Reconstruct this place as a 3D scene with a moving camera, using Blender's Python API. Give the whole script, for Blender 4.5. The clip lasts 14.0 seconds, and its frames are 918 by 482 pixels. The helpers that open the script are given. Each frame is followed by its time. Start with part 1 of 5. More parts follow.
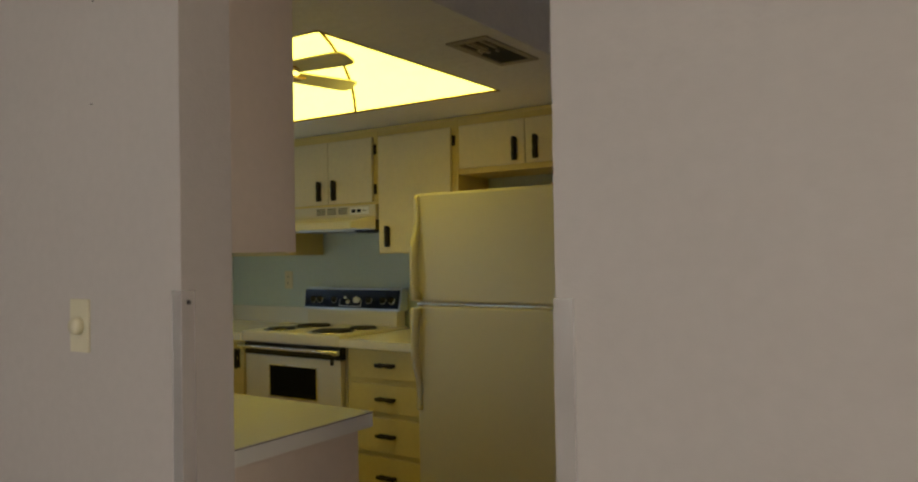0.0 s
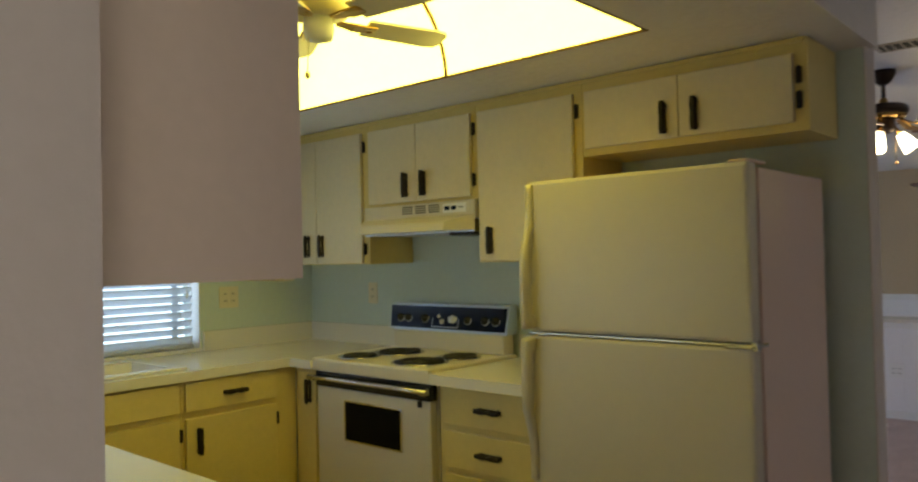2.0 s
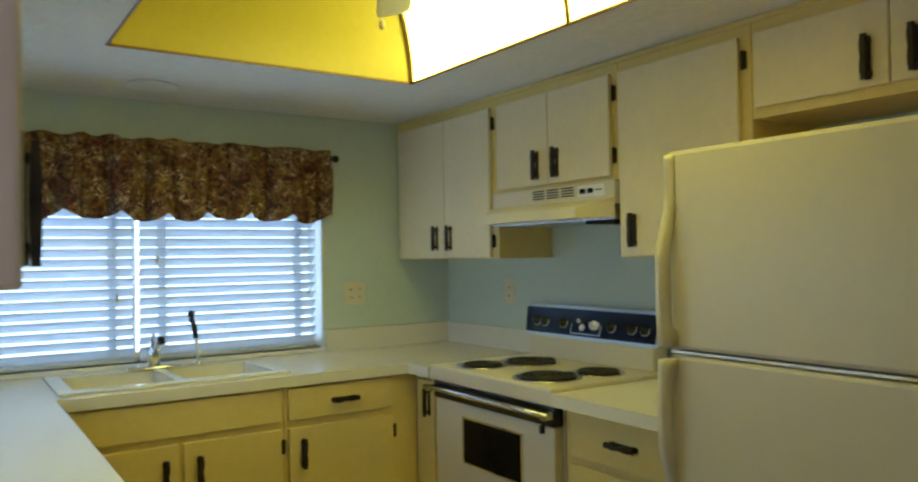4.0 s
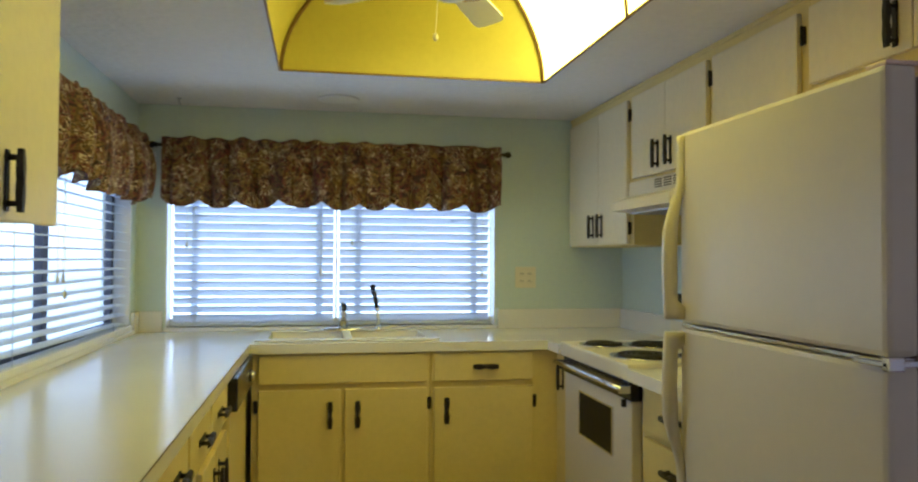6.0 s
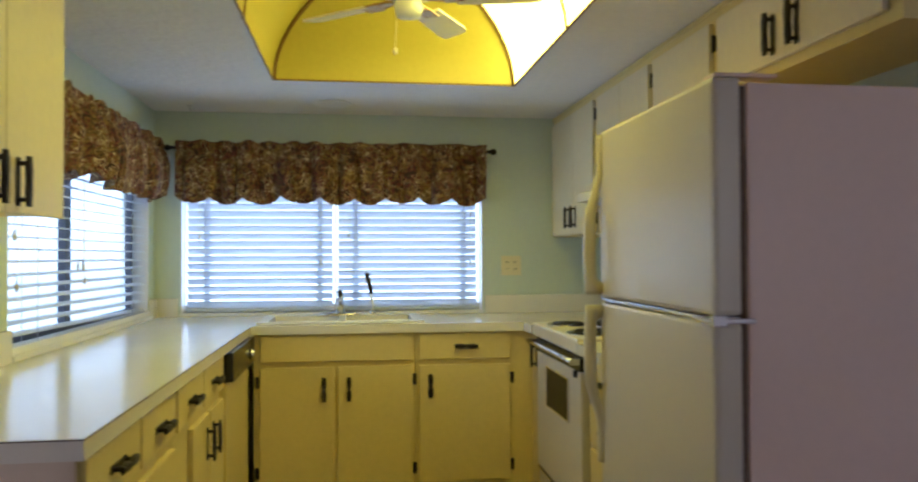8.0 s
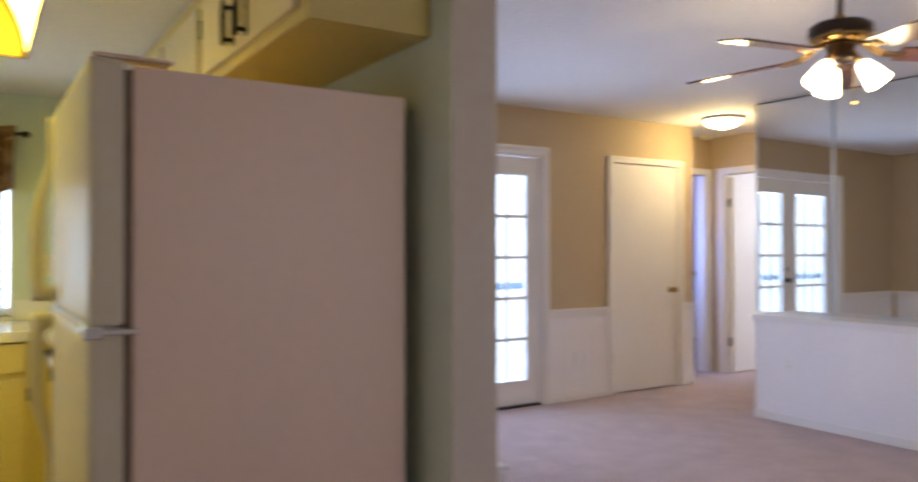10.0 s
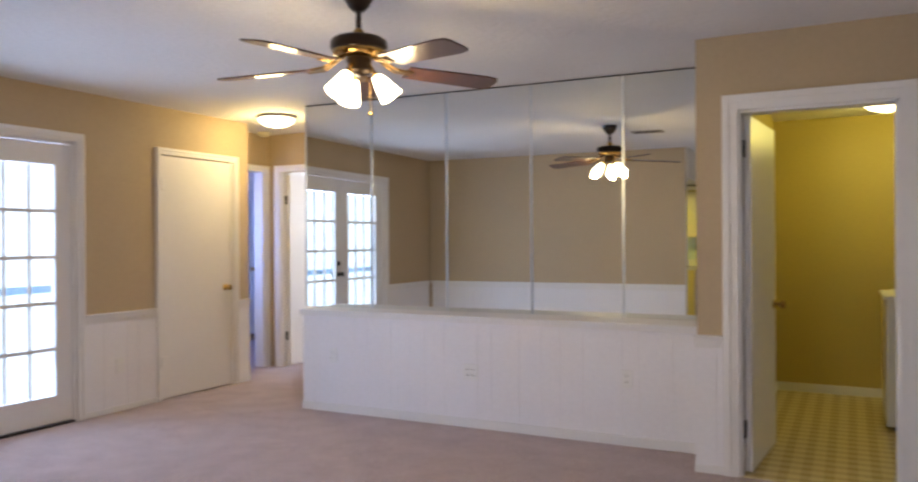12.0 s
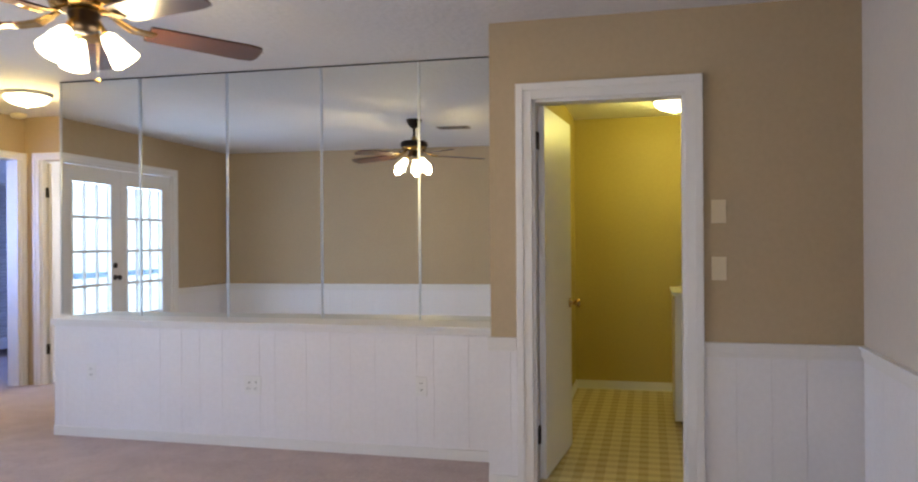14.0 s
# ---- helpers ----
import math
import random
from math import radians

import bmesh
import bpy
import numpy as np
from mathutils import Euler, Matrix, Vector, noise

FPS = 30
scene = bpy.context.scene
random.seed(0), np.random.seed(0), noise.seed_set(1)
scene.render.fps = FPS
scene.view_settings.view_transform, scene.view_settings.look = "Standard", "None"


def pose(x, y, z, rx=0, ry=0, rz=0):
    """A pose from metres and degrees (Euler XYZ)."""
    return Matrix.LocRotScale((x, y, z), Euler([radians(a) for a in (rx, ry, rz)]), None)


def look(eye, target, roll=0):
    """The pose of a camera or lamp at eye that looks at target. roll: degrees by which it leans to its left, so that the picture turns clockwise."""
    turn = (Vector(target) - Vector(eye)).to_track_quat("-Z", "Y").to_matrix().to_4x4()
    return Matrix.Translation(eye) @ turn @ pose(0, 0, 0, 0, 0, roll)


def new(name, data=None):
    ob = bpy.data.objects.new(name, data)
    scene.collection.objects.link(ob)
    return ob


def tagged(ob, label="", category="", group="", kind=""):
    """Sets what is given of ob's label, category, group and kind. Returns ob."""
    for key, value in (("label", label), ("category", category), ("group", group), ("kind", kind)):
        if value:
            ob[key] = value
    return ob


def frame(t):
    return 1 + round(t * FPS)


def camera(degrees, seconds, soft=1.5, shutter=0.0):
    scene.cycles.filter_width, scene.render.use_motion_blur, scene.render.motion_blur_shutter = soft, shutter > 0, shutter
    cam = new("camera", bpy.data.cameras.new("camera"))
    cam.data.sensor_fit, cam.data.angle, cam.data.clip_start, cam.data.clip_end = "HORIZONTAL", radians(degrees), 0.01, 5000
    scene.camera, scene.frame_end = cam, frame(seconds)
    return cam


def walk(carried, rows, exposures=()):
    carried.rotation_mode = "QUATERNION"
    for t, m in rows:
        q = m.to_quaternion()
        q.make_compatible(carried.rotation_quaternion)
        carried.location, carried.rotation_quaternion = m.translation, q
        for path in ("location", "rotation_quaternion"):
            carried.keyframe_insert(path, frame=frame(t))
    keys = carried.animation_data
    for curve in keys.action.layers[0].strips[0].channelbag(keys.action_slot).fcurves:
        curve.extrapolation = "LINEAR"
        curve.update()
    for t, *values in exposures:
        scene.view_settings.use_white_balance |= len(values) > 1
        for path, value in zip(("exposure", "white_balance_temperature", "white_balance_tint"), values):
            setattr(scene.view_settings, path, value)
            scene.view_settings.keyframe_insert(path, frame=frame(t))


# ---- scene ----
# seconds, eye x y z, yaw, pitch, roll
PATH = [
    (0.0, -3.607, -4.307, 1.347, -56.32, 0.95, -0.99),
    (0.5, -3.396, -4.147, 1.355, -55.06, 0.99, -1.23),
    (1.0, -3.201, -4.007, 1.361, -52.94, 1.04, -1.22),
    (1.5, -3.008, -3.867, 1.376, -50.68, 1.08, -1.26),
    (2.0, -2.843, -3.713, 1.381, -48.35, 1.18, -1.28),
    (2.5, -2.721, -3.507, 1.387, -47.47, 1.05, -1.30),
    (3.0, -2.590, -3.397, 1.393, -44.80, 0.89, -1.32),
    (5.5, -1.800, -3.888, 1.308, -14.93, 1.38, 0.16),
    (6.0, -1.671, -4.066, 1.289, -10.32, 1.33, 0.31),
    (6.5, -1.602, -4.193, 1.276, -7.15, 1.20, 0.18),
    (7.0, -1.618, -4.302, 1.267, -6.24, 1.08, 0.10),
    (9.5, -1.000, -4.476, 1.248, -22.29, 0.79, -0.46),
    (10.0, -0.892, -4.471, 1.266, -32.32, 0.65, -0.12),
    (10.5, -0.777, -4.519, 1.276, -41.49, 0.45, -0.34),
    (11.0, -0.720, -4.549, 1.282, -50.02, 0.32, -0.33),
    (11.5, -0.695, -4.557, 1.297, -57.06, 0.11, -0.39),
    (12.0, -0.680, -4.572, 1.301, -62.94, -0.01, -0.37),
    (12.5, -0.667, -4.578, 1.301, -68.09, -0.10, -0.40),
    (13.0, -0.612, -4.580, 1.295, -72.23, -0.14, -0.36),
    (13.5, -0.491, -4.585, 1.294, -75.11, -0.20, -0.30),
    (14.0, -0.212, -4.618, 1.274, -76.02, -0.00, -0.42),
]


def ray_pose(x, y, z, yaw, pitch, roll):
    a, b = radians(yaw), radians(pitch)
    ahead = Vector((-math.sin(a) * math.cos(b), math.cos(a) * math.cos(b), math.sin(b)))
    eye = Vector((x, y, z))
    return look(eye, eye + ahead, roll)


cam = camera(61.74, 14.0, soft=2.1, shutter=0.6)
EXPOSURES = [(0.0, -1.45, 6550, 8), (1.5, -1.08, 6450, 8), (3.0, -0.88, 5500, 4), (5.5, -0.60, 5250, 16), (7.2, -0.58, 5250, 18), (9.4, -0.22, 5800, 18), (10.2, -0.05, 6300, 15), (11.5, -0.05, 6400, 13), (14.0, 0.12, 6200, 9)]
walk(cam, [(t, ray_pose(*r)) for t, *r in PATH], EXPOSURES)

# ---- world and light ----
world = bpy.data.worlds.new("sky")
scene.world = world
world.use_nodes = True
wn = world.node_tree.nodes
sky = wn.new("ShaderNodeTexSky")
sky.sky_type = 'NISHITA'
sky.sun_disc = False
sky.sun_elevation = radians(50)
sky.sun_rotation = radians(200)
wn["Background"].inputs[1].default_value = 0.12
world.node_tree.links.new(sky.outputs[0], wn["Background"].inputs[0])
sun = new("sun", bpy.data.lights.new("sun", 'SUN'))
sun.data.energy, sun.data.angle, sun.data.color = 3.0, radians(0.5), (1, 0.95, 0.88)
sun.matrix_world = look((0, -8, 12), (1.5, 0, 0))


def area(name, m, w, h, watts, color):
    lamp = new(name, bpy.data.lights.new(name, 'AREA'))
    lamp.data.shape, lamp.data.size, lamp.data.size_y = 'RECTANGLE', w, h
    lamp.data.energy, lamp.data.color = watts, color
    lamp.matrix_world = m
    return lamp


def bulb(name, at, watts, color, r=0.05):
    lamp = new(name, bpy.data.lights.new(name, 'POINT'))
    lamp.data.energy, lamp.data.color, lamp.data.shadow_soft_size = watts, color, r
    lamp.location = at
    return lamp


SY = -5.593                  # living room: south wall
DAY = (0.80, 0.90, 1.0)
WARM = (1.0, 0.75, 0.36)
area("daylight_sink_window", look((-1.58, 0.20, 1.28), (-1.58, -1, 1.35)), 1.72, 1.12, 33, (0.68, 0.84, 1.0))
area("daylight_side_window", look((-2.70, -0.96, 1.28), (-1, -0.96, 1.31)), 1.70, 1.12, 16, (0.66, 0.82, 1.0))
area("daylight_french_doors", look((2.22, 0.95, 0.98), (2.22, -2, 0.4)), 3.2, 2.4, 295, (0.49, 0.65, 1.0))
area("daylight_bedroom_window", look((4.72, 1.75, 1.45), (7.0, 1.9, 1.2)), 1.1, 1.1, 24, (0.28, 0.42, 1.0))
# Den has no window: this added lamp brightens the open hall door.
area("added_light_den", look((8.1, 0.2, 1.4), (5.6, 0.2, 1.2)), 1.4, 1.3, 110, (0.9, 0.95, 1.0))
# Added lamp at an unseen south opening, brightens the fridge side.
area("added_daylight_fridge", look((0.65, SY - 0.16, 1.48), (0.65, -2.5, 1.2)), 1.3, 1.05, 3.5, (1.0, 0.90, 0.86))
# Two lamps added at unseen entry openings, for its walls and the cabinet end.
area("added_daylight_west", look((-6.35, -2.75, 1.4), (-3, -3.3, 1.3)), 1.2, 1.2, 50, (0.94, 0.96, 0.95))
area("added_daylight_south", look((-3.9, SY - 0.25, 1.45), (-3.9, 0, 1.3)), 1.4, 1.1, 27.0, (1.0, 0.88, 0.76))

bulb("hall_lamp", (4.66, -0.03, 2.26), 26, (1.0, 0.74, 0.30), 0.12)
bulb("laundry_lamp", (5.65, -4.81, 2.14), 15, (1.0, 0.85, 0.20), 0.12)

# ---- materials ----


def nodes_of(name):
    m = bpy.data.materials.new(name)
    m.use_nodes = True
    return m, m.node_tree.nodes, m.node_tree.links, m.node_tree.nodes["Principled BSDF"]


def surface(name, color, rough=0.5, vary=0.06, grain=40.0, bump=0.05, bump_scale=60.0, metal=0.0, stain=1.5, spec=0.5, coat=0.0, bump_dist=0.004):
    """A paint or plastic with fine grain, broad uneven tone and a light relief."""
    m, n, l, p = nodes_of(name)
    geo = n.new("ShaderNodeNewGeometry")
    fine, broad, relief = (n.new("ShaderNodeTexNoise") for _ in range(3))
    for tex, s, d in ((fine, grain, 3), (broad, stain, 4), (relief, bump_scale, 4)):
        tex.inputs["Scale"].default_value, tex.inputs["Detail"].default_value = s, d
        l.new(geo.outputs["Position"], tex.inputs["Vector"])
    add = n.new("ShaderNodeMath")
    add.operation = 'ADD'
    l.new(fine.outputs[0], add.inputs[0]), l.new(broad.outputs[0], add.inputs[1])
    ramp = n.new("ShaderNodeMapRange")
    for i, v in ((1, 0.6), (2, 1.4), (3, 1 - vary), (4, 1 + vary)):
        ramp.inputs[i].default_value = v
    l.new(add.outputs[0], ramp.inputs[0])
    mul = n.new("ShaderNodeVectorMath")
    mul.operation = 'SCALE'
    mul.inputs[0].default_value = color
    l.new(ramp.outputs[0], mul.inputs["Scale"])
    l.new(mul.outputs[0], p.inputs["Base Color"])
    rr = n.new("ShaderNodeMapRange")
    for i, v in ((1, 0.3), (2, 0.7), (3, max(rough - 0.03, 0.02)), (4, min(rough + 0.03, 1))):
        rr.inputs[i].default_value = v
    l.new(broad.outputs[0], rr.inputs[0])
    l.new(rr.outputs[0], p.inputs["Roughness"])
    p.inputs["Metallic"].default_value = metal
    p.inputs["Specular IOR Level"].default_value = spec
    p.inputs["Coat Weight"].default_value = coat
    if bump:
        b = n.new("ShaderNodeBump")
        b.inputs["Strength"].default_value, b.inputs["Distance"].default_value = bump, bump_dist
        l.new(relief.outputs[0], b.inputs["Height"])
        l.new(b.outputs[0], p.inputs["Normal"])
    return m


def glow(name, color, strength):
    m, n, l, p = nodes_of(name)
    p.inputs["Base Color"].default_value = (0.8, 0.78, 0.72, 1)
    p.inputs["Emission Color"].default_value = (*color, 1)
    p.inputs["Emission Strength"].default_value = strength
    return m


def glass(name, tint=(1, 1, 1)):
    m, n, l, p = nodes_of(name)
    p.inputs["Base Color"].default_value = (*tint, 1)
    p.inputs["Transmission Weight"].default_value = 1
    p.inputs["Roughness"].default_value = 0.02
    p.inputs["IOR"].default_value = 1.1
    return m


def mirror_mat():
    m, n, l, p = nodes_of("silvered mirror")
    p.inputs["Base Color"].default_value = (0.84, 0.87, 0.86, 1)
    p.inputs["Metallic"].default_value, p.inputs["Roughness"].default_value = 1, 0.012
    return m


def carpet_mat(name, a, b):
    m, n, l, p = nodes_of(name)
    geo = n.new("ShaderNodeNewGeometry")
    t1, t2, t3 = (n.new("ShaderNodeTexNoise") for _ in range(3))
    for t, s in ((t1, 260.0), (t2, 5.0), (t3, 38.0)):
        t.inputs["Scale"].default_value, t.inputs["Detail"].default_value = s, 5
        l.new(geo.outputs["Position"], t.inputs["Vector"])
    mix = n.new("ShaderNodeMix")
    mix.data_type = 'RGBA'
    mix.inputs[6].default_value, mix.inputs[7].default_value = (*a, 1), (*b, 1)
    s1, s2 = n.new("ShaderNodeMath"), n.new("ShaderNodeMath")
    s1.operation = s2.operation = 'ADD'
    l.new(t1.outputs[0], s1.inputs[0]), l.new(t2.outputs[0], s1.inputs[1])
    l.new(s1.outputs[0], s2.inputs[0]), l.new(t3.outputs[0], s2.inputs[1])
    r = n.new("ShaderNodeMapRange")
    for i, v in ((1, 1.1), (2, 1.9), (3, 0), (4, 1)):
        r.inputs[i].default_value = v
    l.new(s2.outputs[0], r.inputs[0]), l.new(r.outputs[0], mix.inputs[0])
    l.new(mix.outputs[2], p.inputs["Base Color"])
    p.inputs["Roughness"].default_value = 0.95
    p.inputs["Sheen Weight"].default_value = 0.3
    p.inputs["Specular IOR Level"].default_value = 0.1
    bp = n.new("ShaderNodeBump")
    bp.inputs["Strength"].default_value, bp.inputs["Distance"].default_value = 0.7, 0.012
    l.new(s2.outputs[0], bp.inputs["Height"]), l.new(bp.outputs[0], p.inputs["Normal"])
    return m


def gingham_mat(name, light, dark, cell):
    """Sheet vinyl printed with crossing bands."""
    m, n, l, p = nodes_of(name)
    geo, sep = n.new("ShaderNodeNewGeometry"), n.new("ShaderNodeSeparateXYZ")
    l.new(geo.outputs["Position"], sep.inputs[0])
    bands = []
    for i in (0, 1):
        a, f, c = n.new("ShaderNodeMath"), n.new("ShaderNodeMath"), n.new("ShaderNodeMath")
        a.operation, f.operation, c.operation = 'MULTIPLY', 'FRACT', 'LESS_THAN'
        a.inputs[1].default_value, c.inputs[1].default_value = 1 / cell, 0.46
        l.new(sep.outputs[i], a.inputs[0]), l.new(a.outputs[0], f.inputs[0]), l.new(f.outputs[0], c.inputs[0])
        bands.append(c)
    s, h = n.new("ShaderNodeMath"), n.new("ShaderNodeMath")
    s.operation, h.operation = 'ADD', 'MULTIPLY'
    l.new(bands[0].outputs[0], s.inputs[0]), l.new(bands[1].outputs[0], s.inputs[1])
    h.inputs[1].default_value = 0.5
    l.new(s.outputs[0], h.inputs[0])
    t = n.new("ShaderNodeTexNoise")
    t.inputs["Scale"].default_value, t.inputs["Detail"].default_value = 90, 4
    l.new(geo.outputs["Position"], t.inputs["Vector"])
    k = n.new("ShaderNodeMath")
    k.operation = 'MULTIPLY_ADD'
    k.inputs[1].default_value, k.inputs[2].default_value = 0.5, -0.25
    l.new(t.outputs[0], k.inputs[0])
    q = n.new("ShaderNodeMath")
    q.use_clamp = True
    l.new(h.outputs[0], q.inputs[0]), l.new(k.outputs[0], q.inputs[1])
    mix = n.new("ShaderNodeMix")
    mix.data_type = 'RGBA'
    mix.inputs[6].default_value, mix.inputs[7].default_value = (*light, 1), (*dark, 1)
    l.new(q.outputs[0], mix.inputs[0]), l.new(mix.outputs[2], p.inputs["Base Color"])
    p.inputs["Roughness"].default_value = 0.38
    return m


def paisley_mat():
    m, n, l, p = nodes_of("paisley fabric")
    geo = n.new("ShaderNodeNewGeometry")

    def noise(scale, detail, distort, shift):
        off = n.new("ShaderNodeVectorMath")
        off.inputs[1].default_value = (shift, shift * 2, shift * 3)
        t = n.new("ShaderNodeTexNoise")
        t.inputs["Scale"].default_value, t.inputs["Detail"].default_value, t.inputs["Distortion"].default_value = scale, detail, distort
        l.new(geo.outputs["Position"], off.inputs[0]), l.new(off.outputs[0], t.inputs["Vector"])
        return t.outputs[0]

    def line(fac, width):
        sub, ab, mr = n.new("ShaderNodeMath"), n.new("ShaderNodeMath"), n.new("ShaderNodeMapRange")
        sub.operation, ab.operation = 'SUBTRACT', 'ABSOLUTE'
        sub.inputs[1].default_value = 0.5
        for i, v in ((1, width * 0.4), (2, width), (3, 1), (4, 0)):
            mr.inputs[i].default_value = v
        l.new(fac, sub.inputs[0]), l.new(sub.outputs[0], ab.inputs[0]), l.new(ab.outputs[0], mr.inputs[0])
        return mr.outputs[0]

    def over(base, fac, color):
        mx = n.new("ShaderNodeMix")
        mx.data_type = 'RGBA'
        mx.inputs[7].default_value = color
        l.new(fac, mx.inputs[0]), l.new(base, mx.inputs[6])
        return mx.outputs[2]
    ramp = n.new("ShaderNodeValToRGB")
    els = ramp.color_ramp.elements
    els[0].position, els[0].color = 0.38, (0.035, 0.016, 0.012, 1)
    els[1].position, els[1].color = 0.66, (0.30, 0.18, 0.05, 1)
    for q, c in ((0.45, (0.14, 0.022, 0.026, 1)), (0.52, (0.19, 0.105, 0.032, 1)), (0.58, (0.09, 0.05, 0.02, 1))):
        e = els.new(q)
        e.color = c
    l.new(noise(22, 2, 1.6, 0.0), ramp.inputs[0])
    c = over(ramp.outputs[0], line(noise(19, 1, 2.5, 3.1), 0.030), (0.035, 0.018, 0.012, 1))
    mask = n.new("ShaderNodeMath")
    mask.operation = 'MULTIPLY'
    gate = n.new("ShaderNodeMapRange")
    for i, v in ((1, 0.44), (2, 0.53), (3, 0), (4, 0.95)):
        gate.inputs[i].default_value = v
    l.new(noise(15, 1, 0, 8.7), gate.inputs[0])
    l.new(line(noise(27, 0, 2.4, 5.3), 0.042), mask.inputs[0]), l.new(gate.outputs[0], mask.inputs[1])
    c = over(c, mask.outputs[0], (0.60, 0.48, 0.30, 1))
    l.new(c, p.inputs["Base Color"])
    p.inputs["Roughness"].default_value, p.inputs["Sheen Weight"].default_value = 0.85, 0.0
    return m


M_GREEN = surface("pale green wall paint", (0.57, 0.65, 0.59), 0.65, 0.04, bump=0.12, bump_scale=140)
M_TAN = surface("tan wall paint", (0.465, 0.365, 0.235), 0.65, 0.05, bump=0.12, bump_scale=140)
M_ENTRY = surface("greige wall paint", (0.54, 0.49, 0.445), 0.65, 0.04, bump=0.15, bump_scale=120)
M_SOUTH = surface("light greige wall paint", (0.62, 0.56, 0.50), 0.65, 0.04, bump=0.12, bump_scale=140)
M_GOLD = surface("golden tan laundry paint", (0.48, 0.38, 0.10), 0.65, 0.05, bump=0.12, bump_scale=140)
M_CEIL = surface("knockdown ceiling plaster", (0.74, 0.72, 0.70), 0.8, 0.05, bump=0.6, bump_scale=24, bump_dist=0.010)
M_WHITE = surface("white semigloss paint", (0.78, 0.77, 0.77), 0.38, 0.03, bump=0.05)
M_PANEL = surface("white painted panelling", (0.81, 0.80, 0.83), 0.42, 0.04, bump=0.08, bump_scale=90)
M_CREAM = surface("cream cabinet paint", (0.69, 0.56, 0.20), 0.42, 0.05, bump=0.10, bump_scale=90)
M_DOORPAINT = surface("pale cream door paint", (0.71, 0.63, 0.43), 0.42, 0.05, bump=0.10, bump_scale=90)
M_ENDPANEL = surface("pinkish laminate end panel", (0.66, 0.55, 0.45), 0.45, 0.04, bump=0.05)
M_COUNTER = surface("off-white laminate", (0.74, 0.71, 0.64), 0.15, 0.03, grain=160, bump=0.03, bump_scale=200)
M_EDGE = surface("dark laminate seam", (0.10, 0.07, 0.05), 0.6)
M_ALMOND = surface("almond enamel", (0.65, 0.595, 0.47), 0.34, 0.02, stain=0.6, bump=0.06, bump_scale=90, bump_dist=0.002)
M_FRSIDE = surface("almond textured steel", (0.82, 0.64, 0.54), 0.40, 0.03, stain=0.6, bump=0.12, bump_scale=120, bump_dist=0.002)
M_GASKET = surface("brown door gasket", (0.16, 0.11, 0.08), 0.7)
M_BLACK = surface("black enamel", (0.012, 0.012, 0.014), 0.22, 0.1)
M_OVENGLASS = surface("dark oven glass", (0.005, 0.005, 0.006), 0.25, 0.1, bump=0, spec=0.06)
M_NAVY = surface("dark blue control glass", (0.004, 0.008, 0.030), 0.15, 0.1, bump=0, spec=0.2)
M_IRON = surface("dark bronze hardware", (0.022, 0.017, 0.015), 0.42, 0.25, metal=0.4, bump=0.3, bump_scale=220)
M_CHROME = surface("chrome", (0.75, 0.75, 0.76), 0.10, 0.03, metal=1, bump=0)
M_SEAM = surface("pale metal seam", (0.60, 0.65, 0.70), 0.34, 0.03, metal=1)
M_STEEL = surface("brushed metal", (0.55, 0.55, 0.56), 0.3, 0.05, metal=1)
M_ALU = surface("grey anodised aluminium", (0.10, 0.10, 0.115), 0.45, 0.08, metal=0.3)
M_COIL = surface("burner coil", (0.02, 0.018, 0.017), 0.6, 0.2)
M_BRASS = surface("antique brass", (0.42, 0.27, 0.09), 0.28, 0.12, metal=1)
M_WOODBLADE = surface("dark walnut fan blade", (0.062, 0.024, 0.018), 0.32, 0.25, grain=22, coat=0.3)
M_MOTOR = surface("dark bronze motor housing", (0.045, 0.03, 0.022), 0.35, 0.15, metal=0.6)
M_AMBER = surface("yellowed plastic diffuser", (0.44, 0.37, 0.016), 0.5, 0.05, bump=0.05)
M_RIB = surface("amber plastic rib", (0.16, 0.085, 0.008), 0.5, 0.1)
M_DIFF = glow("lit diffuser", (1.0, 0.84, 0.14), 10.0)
# Extra glow, used only on the light box's unseen south panel.
M_ENDGLOW = glow("added yellow end glow", (1.0, 0.76, 0.012), 3.0)
M_SHADE = glow("lit frosted glass shade", (1.0, 0.80, 0.48), 17.0)
M_DOME = glow("lit alabaster dome", (1.0, 0.83, 0.50), 6.0)
M_IVORY = surface("ivory plastic", (0.72, 0.66, 0.46), 0.35, 0.03, bump=0)
M_TANPLATE = surface("tan painted plastic", (0.70, 0.61, 0.44), 0.45, 0.03, bump=0)
M_WPLASTIC = surface("white plastic", (0.80, 0.80, 0.80), 0.35, 0.03, bump=0)
M_SLAT = surface("white vinyl slat", (0.80, 0.82, 0.85), 0.4, 0.03, bump=0.03)
_n, _l = M_SLAT.node_tree.nodes, M_SLAT.node_tree.links
_tr, _mx = _n.new("ShaderNodeBsdfTranslucent"), _n.new("ShaderNodeMixShader")
_tr.inputs[0].default_value, _mx.inputs[0].default_value = (0.86, 0.90, 0.95, 1), 0.4
_l.new(_n["Principled BSDF"].outputs[0], _mx.inputs[1]), _l.new(_tr.outputs[0], _mx.inputs[2])
_l.new(_mx.outputs[0], _n["Material Output"].inputs[0])
M_SINK = surface("off-white enamel sink", (0.80, 0.79, 0.75), 0.16, 0.02, bump=0)
M_DARK = surface("dark void", (0.02, 0.018, 0.015), 0.9)
